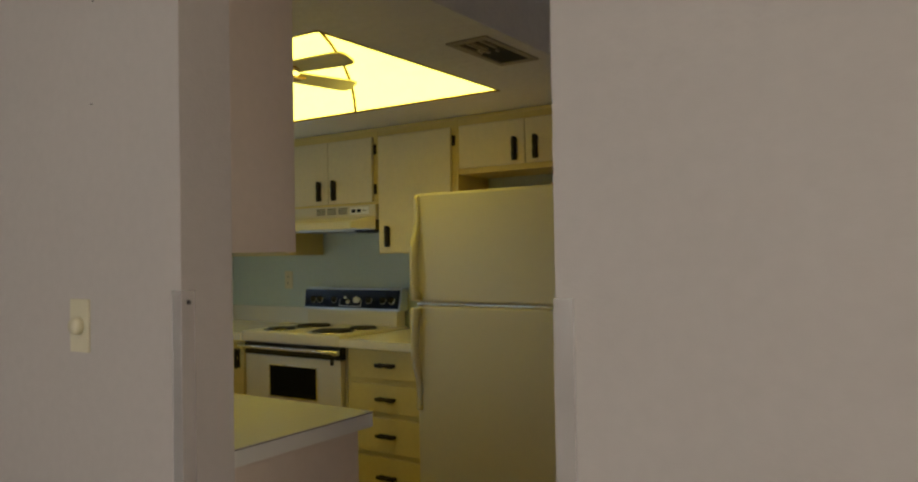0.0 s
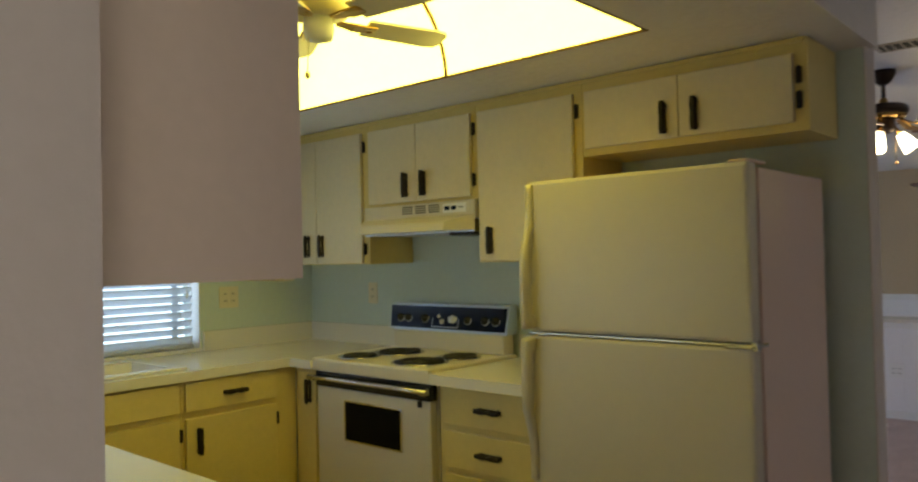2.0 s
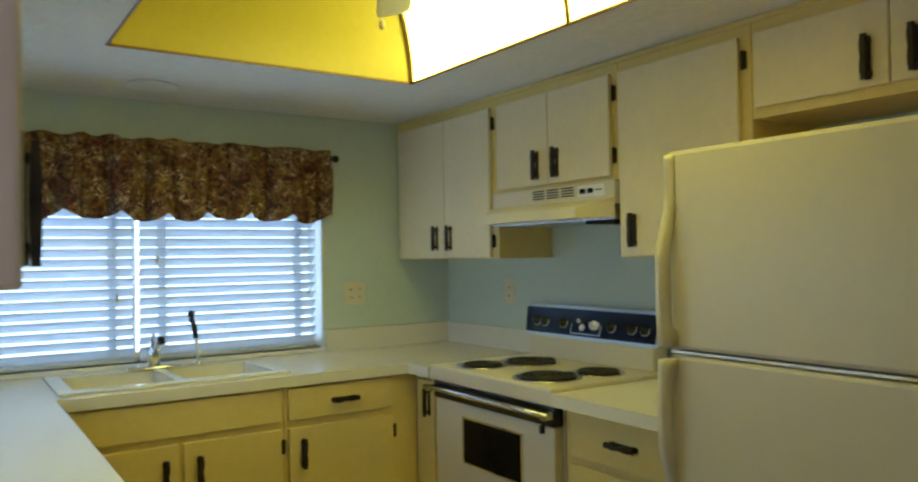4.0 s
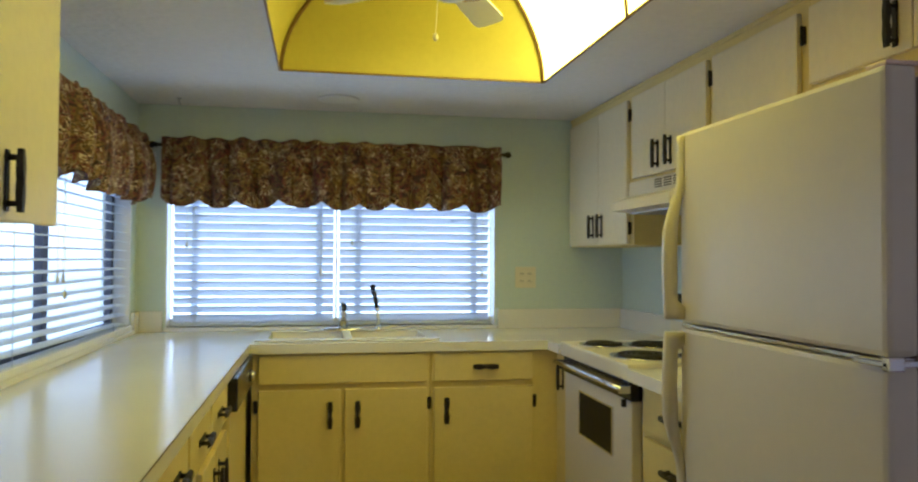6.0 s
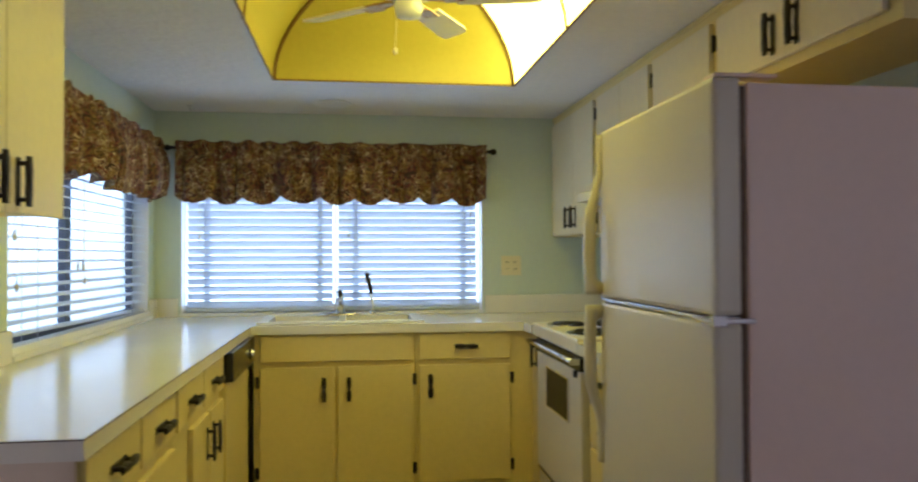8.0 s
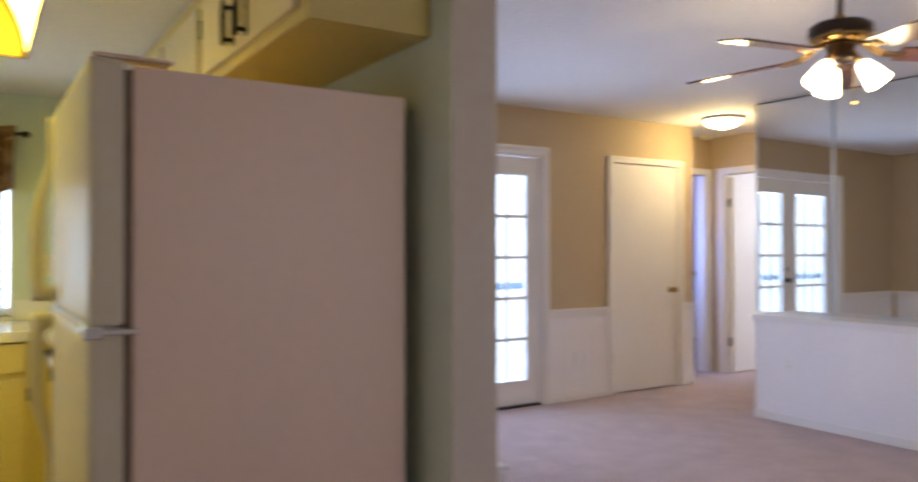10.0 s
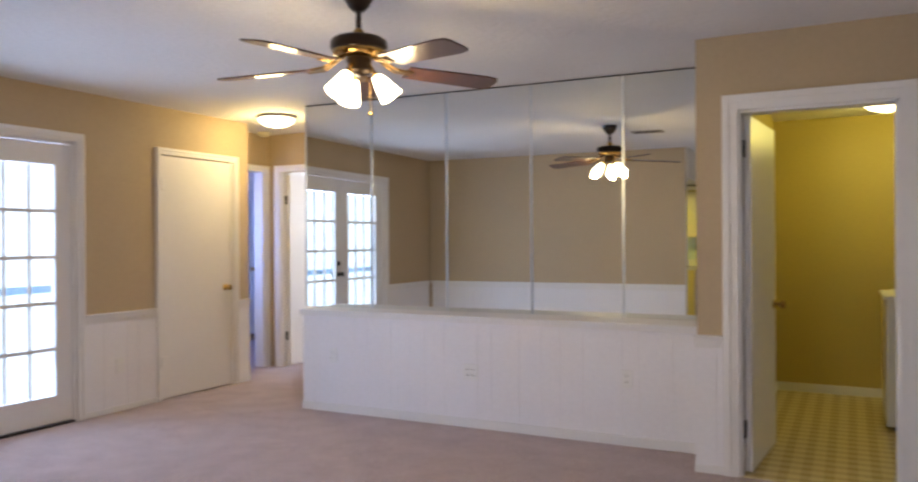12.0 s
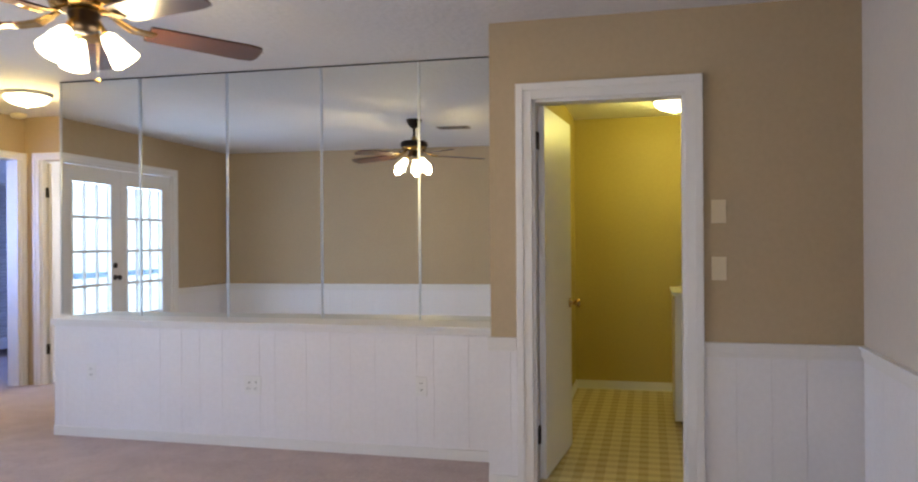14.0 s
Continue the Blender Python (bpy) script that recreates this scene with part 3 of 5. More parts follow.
def blade_mesh(name, length, w0, w1, material, start, pitch=-13):
    """A fan blade along +x with rounded tip."""
    bm = bmesh.new()
    outline = []
    for k in range(9):
        f = k / 8
        outline.append((start + (length - start) * f, (w0 + (w1 - w0) * f) / 2 * (1 if f < 0.93 else 0.86)))
    pts = [(x, y) for x, y in outline] + [(length + 0.012, outline[-1][1] * 0.6), (length + 0.012, -outline[-1][1] * 0.6)] + [(x, -y) for x, y in reversed(outline)]
    lo = [bm.verts.new((x, y, -0.004)) for x, y in pts]
    hi = [bm.verts.new((x, y, 0.004)) for x, y in pts]
    bm.faces.new(list(reversed(lo))), bm.faces.new(hi)
    for k in range(len(pts)):
        j = (k + 1) % len(pts)
        bm.faces.new((lo[k], lo[j], hi[j], hi[k]))
    bmesh.ops.rotate(bm, cent=(0, 0, 0), matrix=Matrix.Rotation(radians(pitch), 3, 'X'), verts=list(bm.verts))
    return mesh_of(name, bm, material)


def iron_mesh(name, r0, r1, material, rise=0.0):
    bm = boxes((r0, -0.014, -0.006, (r0 + r1) / 2, 0.014, 0.004), ((r0 + r1) / 2 - 0.01, -0.035, -0.008, r1, 0.035, -0.002))
    tube(bm, [(r0, 0.012, 0), ((r0 + r1) / 2, 0.03, -0.004), (r1, 0.014, -0.006)], 0.005, 6)
    tube(bm, [(r0, -0.012, 0), ((r0 + r1) / 2, -0.03, -0.004), (r1, -0.014, -0.006)], 0.005, 6)
    for v in bm.verts:
        v.co.z += rise * max(0.0, min(1.0, 1 - (v.co.x - r0) / ((r1 - r0) * 0.6))) ** 1.3
    return mesh_of(name, bm, material)


# small cream fan under the light box
kfan = root("ceiling_fan", (CX, CY, 2.16), "small cream five-blade ceiling fan under the light box", "ceiling fan")
part("downrod", lathe(bmesh.new(), [(0.016, 2.25), (0.016, 2.47)], Matrix.Translation((CX, CY, 0)), 12), M_IVORY, kfan)
part("motor", lathe(bmesh.new(), [(0.03, 2.24), (0.085, 2.235), (0.105, 2.21), (0.11, 2.17), (0.095, 2.14), (0.05, 2.135)], Matrix.Translation((CX, CY, 0.035)), 28), M_IVORY, kfan)
part("switch_housing", lathe(bmesh.new(), [(0.045, 2.135), (0.052, 2.10), (0.045, 2.065), (0.012, 2.055)], Matrix.Translation((CX, CY, 0.035)), 24), M_WPLASTIC, kfan)
part("pull_chain", lathe(tube(bmesh.new(), [(CX - 0.04, CY, 2.115), (CX - 0.047, CY, 1.99)], 0.0015, 5), [(0.002, -0.012), (0.009, -0.004), (0.007, 0.008), (0.002, 0.014)], Matrix.Translation((CX - 0.047, CY, 1.975)), 10), M_IVORY, kfan)
kb, ki = blade_mesh("blade", 0.465, 0.095, 0.115, M_IVORY, 0.17), iron_mesh("blade_iron", 0.07, 0.20, M_BRASS)
for a in (-85, -15, 62, 140, 205):
    m = Matrix.Translation((CX, CY, 2.162)) @ Matrix.Rotation(radians(a), 4, 'Z')
    piece("blade", kb, kfan, m, "cream blade")
    piece("blade_iron", ki, kfan, m)

# ---- cabinets ----


def pull_mesh():
    """A waisted cast pull along z, standing off along +x."""
    bm = bmesh.new()
    prev = None
    for k in range(15):
        f = k / 14
        z = -0.058 + 0.116 * f
        w = 0.0070 + 0.0055 * abs(math.sin(f * 2 * math.pi)) + (0.003 if k in (0, 14) else 0)
        t = 0.004 + 0.002 * math.sin(f * math.pi)
        ring = [bm.verts.new((0.026 + dx, dy, z)) for dx, dy in ((-t, -w), (t, -w * 0.6), (t, w * 0.6), (-t, w))]
        if prev:
            for i in range(4):
                bm.faces.new((prev[i], prev[(i + 1) % 4], ring[(i + 1) % 4], ring[i]))
        else:
            bm.faces.new(ring)
        prev = ring
    bm.faces.new(prev)
    box(bm, 0.0005, -0.008, -0.056, 0.004, 0.008, 0.056)
    for z in (-0.042, 0.042):
        tube(bm, [(0.0, 0, z), (0.026, 0, z)], 0.006, 6)
        lathe(bm, [(0.011, 0), (0.009, 0.004)], Matrix.Translation((0, 0, z)) @ Matrix.Rotation(radians(90), 4, 'Y'), 8)
    return mesh_of("handle", bm, M_IRON)


PULL = pull_mesh()
HINGE = mesh_of("hinge", boxes((0, -0.010, -0.026, 0.005, 0.010, 0.026), (0.004, -0.004, -0.029, 0.011, 0.004, 0.029)), M_IRON, 0.002)
TURN = {'x-': math.pi, 'y-': -math.pi / 2, 'x+': 0.0}


class Front:
    """The front plane of a run of cabinets: u runs along the wall, d stands out from it."""

    def __init__(self, face, at):
        self.face, self.at = face, at

    def box(self, bm, u0, u1, d0, d1, z0, z1):
        s = 1 if self.face == 'x+' else -1
        if self.face == 'y-':
            box(bm, u0, self.at + s * d0, z0, u1, self.at + s * d1, z1)
        else:
            box(bm, self.at + s * d0, u0, z0, self.at + s * d1, u1, z1)
        return bm

    def point(self, u, d, z):
        s = 1 if self.face == 'x+' else -1
        return Vector((u, self.at + s * d, z)) if self.face == 'y-' else Vector((self.at + s * d, u, z))

    def stand(self, u, d, z, flat=False):
        m = Matrix.Translation(self.point(u, d, z)) @ Matrix.Rotation(TURN[self.face], 4, 'Z')
        return m @ Matrix.Rotation(radians(90), 4, 'X') if flat else m


def cabinet(name, label, front, u0, u1, z0, z1, depth, doors=(), drawers=(), toe=0.0, body_mat=None, group="", stile=0.0):
    """doors: (u0, u1, z0, z1, pull u, pull z, hinge u or None); drawers: (u0, u1, z0, z1, pull u or None)."""
    c = root(name, front.point((u0 + u1) / 2, 0, z0), label, "cabinet", group)
    bm = bmesh.new()
    front.box(bm, u0, u1, 0.0, -depth, z0 + toe, z1)
    if toe:
        front.box(bm, u0 + 0.002, u1 - 0.002, -0.07, -depth, z0, z0 + toe)
    part("body", bm, body_mat or M_CREAM, c, bevel=0.0015)
    for a, b, c0, c1, pu, pz, hu in doors:
        d = part("door", front.box(bmesh.new(), a, b, 0.001, 0.019, c0, c1), M_CREAM if toe else M_DOORPAINT, c, bevel=0.004)
        if pu is not None:
            piece("handle", PULL, d, front.stand(pu, 0.019, pz))
        if hu is not None:
            for hz in (c0 + 0.07, c1 - 0.07):
                piece("hinge", HINGE, d, front.stand(hu, 0.004, hz))
    for a, b, c0, c1, pu in drawers:
        d = part("drawer_front", front.box(bmesh.new(), a, b, 0.001, 0.019, c0, c1), M_CREAM, c, bevel=0.004)
        if pu is not None:
            piece("handle", PULL, d, front.stand(pu, 0.019, (c0 + c1) / 2, True))
    return c


WB, WT = 1.355, KC - 0.004
up = Front('x-', -0.30)
G = "cream kitchen wall cabinets"
cabinet("wall_cabinet", "cream two-door wall cabinet in the corner beside the hood", up, -0.862, -0.003, WB, WT, 0.298,
        doors=[(-0.462, -0.03, WB + 0.005, 2.005, -0.398, 1.452, None), (-0.822, -0.466, WB + 0.005, 2.005, -0.515, 1.452, -0.835)], group=G)
cabinet("wall_cabinet", "short cream two-door wall cabinet above the range hood", up, -1.570, -0.864, 1.632, WT, 0.298,
        doors=[(-1.207, -0.88, 1.645, 2.005, -1.146, 1.722, None), (-1.540, -1.210, 1.645, 2.005, -1.262, 1.722, -1.553)], group=G)
cabinet("wall_cabinet", "tall cream single-door wall cabinet beside the fridge", up, -2.105, -1.572, WB, WT, 0.298,
        doors=[(-2.070, -1.585, WB + 0.005, 2.005, -1.652, 1.448, -2.083)], group=G)
cabinet("wall_cabinet", "low cream two-door wall cabinet over the fridge", up, -2.942, -2.107, 1.757, WT, 0.298,
        doors=[(-2.508, -2.125, 1.785, 2.005, -2.457, 1.858, None), (-2.900, -2.512, 1.785, 2.005, -2.573, 1.858, -2.915)], group=G)
structure("trim_cabinet_top", boxes((-0.306, -2.93, 2.040, -0.300, -0.003, 2.056)), M_CREAM, "thin cream strip above the wall cabinets", "trim")
hang = Front('x+', -2.250)
hc = cabinet("wall_cabinet", "cream two-door wall cabinet with a pinkish end panel", hang, -2.896, -2.262, 1.360, WT, 0.319,
             doors=[(-2.608, -2.270, 1.354, 2.03, -2.552, 1.427, None), (-2.880, -2.612, 1.354, 2.03, -2.672, 1.427, -2.888)], group=G)
part("end_panel", boxes((-2.569, -2.902, 1.358, -2.236, -2.897, WT)), M_ENDPANEL, hc, "pinkish laminate end panel")

BH = 0.872
sinkf = Front('y-', -0.60)
G = "cream kitchen base cabinets"
cabinet("base_cabinet", "cream sink base cabinet with a false drawer front", sinkf, -1.955, -1.170, 0, BH, 0.595,
        doors=[(-1.925, -1.572, 0.13, 0.708, -1.617, 0.60, -1.938), (-1.552, -1.185, 0.13, 0.708, -1.497, 0.60, -1.174)], drawers=[(-1.925, -1.188, 0.735, 0.862, None)], toe=0.10, group=G)
cabinet("base_cabinet", "cream base cabinet with one drawer and one door", sinkf, -1.168, -0.567, 0, BH, 0.595,
        doors=[(-1.153, -0.692, 0.13, 0.705, -1.097, 0.605, -0.682)], drawers=[(-1.155, -0.692, 0.735, 0.862, -0.919)], toe=0.10, group=G)
stv = Front('x-', -0.565)
cabinet("base_cabinet", "narrow cream corner base cabinet beside the range", stv, -0.790, -0.602, 0, BH, 0.56,
        doors=[(-0.775, -0.64, 0.13, 0.85, -0.735, 0.76, None)], toe=0.10, group=G)
cabinet("base_cabinet", "cream four-drawer base cabinet between range and fridge", stv, -2.105, -1.565, 0, BH, 0.56,
        drawers=[(-2.09, -1.60, 0.715, 0.862, -1.84), (-2.09, -1.60, 0.545, 0.690, -1.84), (-2.09, -1.60, 0.345, 0.520, -1.84), (-2.09, -1.60, 0.13, 0.320, -1.84)], toe=0.10, group=G)
lft = Front('x+', -1.995)
cabinet("base_cabinet", "cream base cabinet with two drawers over two doors", lft, -2.10, -1.30, 0, BH, 0.57,
        doors=[(-1.88, -1.60, 0.13, 0.70, -1.655, 0.60, None), (-1.585, -1.32, 0.13, 0.70, -1.545, 0.60, None)], drawers=[(-2.09, -1.715, 0.735, 0.862, -1.90), (-1.70, -1.32, 0.735, 0.862, -1.52)], toe=0.10, group=G)
pc = cabinet("base_cabinet", "cream base cabinet with a pinkish end panel", lft, -2.875, -2.102, 0, BH, 0.57,
             doors=[(-2.86, -2.50, 0.13, 0.70, -2.55, 0.60, None), (-2.485, -2.12, 0.13, 0.70, -2.43, 0.60, None)], drawers=[(-2.86, -2.485, 0.735, 0.862, -2.66), (-2.47, -2.12, 0.735, 0.862, -2.29)], toe=0.10, group=G)
part("end_panel", boxes((-2.568, -2.882, 0.0, -1.990, -2.876, BH)), M_ENDPANEL, pc, "pinkish laminate end panel")

# ---- counter ----
CT = 0.914
counter = root("worktop", (-1.5, -0.3, BH), "off-white laminate worktop round three sides", "worktop")
SK = (-1.93, -1.14, -0.55, -0.10)
for r in ((-2.568, -2.913, -1.963, -0.635), (-2.568, -0.635, SK[0], -0.004), (SK[1], -0.635, -0.004, -0.004), (SK[0], -0.635, SK[1], SK[2]), (SK[0], SK[3], SK[1], -0.004),
          (-0.625, -0.795, -0.004, -0.635), (-0.625, -2.118, -0.004, -1.562)):
    part("top", boxes((r[0], r[1], BH, r[2], r[3], CT)), M_COUNTER, counter)
part("edge_seam", boxes((-2.568, -2.9145, CT - 0.004, -1.963, -2.913, CT - 0.0015)), M_EDGE, counter, "dark laminate edge line")
part("edge_seam", boxes((-1.963, -2.913, CT - 0.004, -1.9615, -0.635, CT - 0.0015)), M_EDGE, counter, "dark laminate edge line")
BS = 0.105
for r in ((-2.568, -2.90, -2.548, WIN_L[0] - 0.01), (-2.568, WIN_L[1] + 0.01, -2.548, -0.02), (-2.548, -0.022, WIN_S[0] - 0.01, -0.002), (WIN_S[1] + 0.01, -0.022, -0.022, -0.002),
          (-0.022, -0.80, -0.002, -0.002), (-0.022, -2.118, -0.002, -1.56)):
    part("backsplash", boxes((r[0], r[1], CT, r[2], r[3], CT + BS)), M_COUNTER, counter, bevel=0.002)

# ---- sink ----
sk = root("kitchen_sink", (-1.535, -0.32, CT), "off-white double-bowl enamel sink set in the worktop", "sink")
ZM = (SK[0] + SK[1]) / 2
bm = bmesh.new()
for (a, b, c, d) in ((SK[0] - 0.02, SK[1] + 0.02, SK[2] - 0.02, SK[2] + 0.03), (SK[0] - 0.02, SK[1] + 0.02, SK[3] - 0.06, SK[3] + 0.03),
                     (SK[0] - 0.02, SK[0] + 0.035, SK[2] + 0.03, SK[3] - 0.06), (SK[1] - 0.035, SK[1] + 0.02, SK[2] + 0.03, SK[3] - 0.06), (ZM - 0.02, ZM + 0.02, SK[2] + 0.03, SK[3] - 0.06)):
    box(bm, a, c, CT + 0.001, b, d, CT + 0.011)
part("rim", bm, M_SINK, sk, bevel=0.003)
for a, b in ((SK[0] + 0.035, ZM - 0.02), (ZM + 0.02, SK[1] - 0.035)):
    y0, y1, zb = SK[2] + 0.03, SK[3] - 0.06, CT - 0.17
    bm = boxes((a, y0, zb, b, y1, zb + 0.006), (a - 0.005, y0, zb, a, y1, CT + 0.006), (b, y0, zb, b + 0.005, y1, CT + 0.006), (a, y0 - 0.005, zb, b, y0, CT + 0.006), (a, y1, zb, b, y1 + 0.005, CT + 0.006))
    part("bowl", bm, M_SINK, sk)
fa = root("faucet", (-1.549, -0.145, CT + 0.011), "chrome single-lever faucet with a black aerator", "faucet")
T = Matrix.Translation
part("deck_plate", lathe(bmesh.new(), [(0.05, CT + 0.011), (0.052, CT + 0.017), (0.04, CT + 0.026)], T((-1.549, -0.145, 0)) @ Matrix.Diagonal((2.3, 0.62, 1, 1)), 24), M_CHROME, fa)
part("body", lathe(bmesh.new(), [(0.026, CT + 0.02), (0.023, CT + 0.07), (0.020, CT + 0.10), (0.012, CT + 0.115)], T((-1.549, -0.145, 0)), 18), M_CHROME, fa)
sp = part("spout", tube(bmesh.new(), [(-1.549, -0.15, CT + 0.06), (-1.549, -0.20, CT + 0.10), (-1.549, -0.25, CT + 0.135), (-1.549, -0.27, CT + 0.14)], 0.013, 10), M_CHROME, fa)
part("aerator", tube(bmesh.new(), [(-1.549, -0.268, CT + 0.150), (-1.549, -0.277, CT + 0.122)], 0.014, 10), M_BLACK, sp, "black aerator")
part("lever", tube(bmesh.new(), [(-1.549, -0.145, CT + 0.11), (-1.555, -0.135, CT + 0.135), (-1.553, -0.16, CT + 0.15)], 0.008, 8), M_CHROME, fa)
sr = root("sink_sprayer", (-1.371, -0.145, CT + 0.011), "black side sprayer on a pale hose standing at the sink", "sprayer")
part("base", lathe(bmesh.new(), [(0.022, CT + 0.011), (0.02, CT + 0.02), (0.011, CT + 0.035)], T((-1.371, -0.145, 0)), 14), M_CHROME, sr)
part("hose", tube(bmesh.new(), [(-1.371, -0.145, CT + 0.03), (-1.373, -0.147, CT + 0.08), (-1.381, -0.15, CT + 0.13)], 0.007, 8), M_WPLASTIC, sr)
part("head", lathe(tube(bmesh.new(), [(-1.380, -0.15, CT + 0.125), (-1.388, -0.152, CT + 0.175), (-1.40, -0.155, CT + 0.21)], 0.012, 8), [(0.006, -0.015), (0.014, -0.006), (0.015, 0.01), (0.006, 0.018)], T((-1.402, -0.165, CT + 0.225)), 12), M_BLACK, sr)

# ---- range ----
rg = root("electric_range", (-0.33, -1.178, 0), "almond freestanding electric range with coil burners and a black oven window", "range")
Y0, Y1 = -1.556, -0.800
part("body", boxes((-0.560, Y0 + 0.004, 0.03, -0.03, Y1 - 0.004, 0.885)), M_ALMOND, rg, bevel=0.004)
part("cooktop", boxes((-0.620, Y0, 0.868, -0.03, Y1, 0.928)), M_ALMOND, rg, bevel=0.010)
for i, (bx, by, r) in enumerate(((-0.491, -0.985, 0.080), (-0.283, -1.035, 0.105), (-0.479, -1.37, 0.105), (-0.270, -1.41, 0.080))):
    m = T((bx, by, 0.928))
    br = part("burner", lathe(bmesh.new(), [(r + 0.022, 0.001), (r + 0.020, 0.006), (r + 0.008, 0.003), (r, 0.001)], m, 32), M_CHROME, rg, "chrome drip bowl ring")
    pts = [(bx + (0.018 + (r - 0.022) * k / 90) * math.cos(k * 0.28), by + (0.018 + (r - 0.022) * k / 90) * math.sin(k * 0.28), 0.937) for k in range(91)]
    part("coil", tube(bmesh.new(), pts, 0.0062, 6), M_COIL, br, "black coil element")
    part("drip_bowl", lathe(bmesh.new(), [(r + 0.006, 0.0022), (0.02, 0.0012), (0.001, 0.001)], m, 24), M_BLACK, br)
dr = part("oven_door", boxes((-0.600, Y0 + 0.012, 0.255, -0.562, Y1 - 0.012, 0.795)), M_ALMOND, rg, bevel=0.006)
part("window", boxes((-0.605, -1.372, 0.575, -0.600, -1.02, 0.742)), M_OVENGLASS, dr, "black oven window", bevel=0.0)
part("window_trim", boxes((-0.608, -1.382, 0.567, -0.600, -1.010, 0.575), (-0.608, -1.382, 0.742, -0.600, -1.010, 0.750), (-0.608, -1.382, 0.575, -0.600, -1.372, 0.742), (-0.608, -1.020, 0.575, -0.600, -1.010, 0.742)), M_CHROME, dr, "thin chrome window trim", bevel=0.002)
part("door_band", boxes((-0.605, Y0 + 0.008, 0.797, -0.562, Y1 - 0.008, 0.866)), M_BLACK, dr, "black vent band", bevel=0.004)
part("handle", tube(boxes((-0.642, Y0 + 0.012, 0.825, -0.605, Y0 + 0.034, 0.850), (-0.642, Y1 - 0.034, 0.825, -0.605, Y1 - 0.012, 0.850)), [(-0.642, Y0 - 0.004, 0.840), (-0.644, Y0 + 0.2, 0.842), (-0.644, Y1 - 0.2, 0.842), (-0.642, Y1 + 0.004, 0.840)], 0.010, 8), M_CHROME, dr, "chrome handle bar")
part("latch", boxes((-0.615, Y0 + 0.06, 0.770, -0.600, Y0 + 0.072, 0.797)), M_IRON, dr)
part("storage_drawer", boxes((-0.592, Y0 + 0.012, 0.06, -0.562, Y1 - 0.012, 0.245)), M_ALMOND, rg, bevel=0.006)
part("drawer_trim", boxes((-0.598, Y0 + 0.012, 0.236, -0.592, Y1 - 0.012, 0.244)), M_CHROME, rg)
bm = boxes((-0.110, Y0 + 0.02, 0.928, -0.03, Y1 - 0.02, 1.02))
part("backguard", bm, M_ALMOND, rg, bevel=0.008)


def slanted(y0, y1, x_lo, x_hi, z0, z1, back):
    bm = bmesh.new()
    v = [bm.verts.new(p) for y in (y0, y1) for p in ((x_lo, y, z0), (x_hi, y, z1), (back, y, z1), (back, y, z0))]
    for f in ((0, 1, 2, 3), (7, 6, 5, 4), (0, 4, 5, 1), (1, 5, 6, 2), (2, 6, 7, 3), (3, 7, 4, 0)):
        bm.faces.new([v[i] for i in f])
    return bm


part("control_housing", slanted(Y0 + 0.002, Y1 + 0.012, -0.108, -0.078, 1.018, 1.152, -0.025), M_SEAM, rg, "bright metal control housing", bevel=0.003)
cp = part("control_panel", slanted(Y0 + 0.014, Y1 + 0.0, -0.1115, -0.0835, 1.032, 1.140, -0.10), M_NAVY, rg, "dark blue glass control panel")
slope = math.atan2(0.028, 0.108)


def on_panel(y, f, out=0.0):
    return (-0.1115 + 0.028 * f - out, y, 1.032 + 0.108 * f)


kn = bmesh.new()
lathe(kn, [(0.021, 0), (0.021, 0.004), (0.015, 0.006), (0.013, 0.020), (0.004, 0.022)], Matrix.Identity(4), 16)
KNOB = mesh_of("knob", kn, M_BLACK)
RING = mesh_of("knob_ring", lathe(bmesh.new(), [(0.024, 0.0), (0.024, 0.002), (0.0205, 0.003)], Matrix.Identity(4), 20), M_STEEL)
KT = Matrix.Rotation(-math.pi / 2 + slope, 4, 'Y')
for y in (-0.868, -0.923, -1.040, -1.318, -1.425, -1.490):
    piece("knob", KNOB, cp, T(on_panel(y, 0.45, 0.001)) @ KT)
    piece("knob_ring", RING, cp, T(on_panel(y, 0.45, 0.001)) @ KT)
    part("mark", slanted(y - 0.008, y + 0.008, -0.1129 + 0.028 * 0.85, -0.1127 + 0.028 * 0.88, 1.032 + 0.108 * 0.86, 1.032 + 0.108 * 0.90, -0.085), M_WPLASTIC, cp)
part("clock_frame", slanted(-1.262, -1.088, -0.1125, -0.0865, 1.040, 1.130, -0.09), M_STEEL, cp, "clock and timer face in a metal frame")
part("clock_face", slanted(-1.256, -1.094, -0.1133, -0.0885, 1.045, 1.125, -0.09), M_NAVY, cp)
for y, f, r in ((-1.222, 0.5, 0.030), (-1.13, 0.62, 0.016), (-1.155, 0.3, 0.017)):
    part("dial", lathe(bmesh.new(), [(r, 0), (r, 0.002), (r * 0.45, 0.003), (r * 0.45, 0.0045), (0.001, 0.005)], T(on_panel(y, f, 0.002)) @ KT, 22), M_WPLASTIC, cp, "white and silver dial")

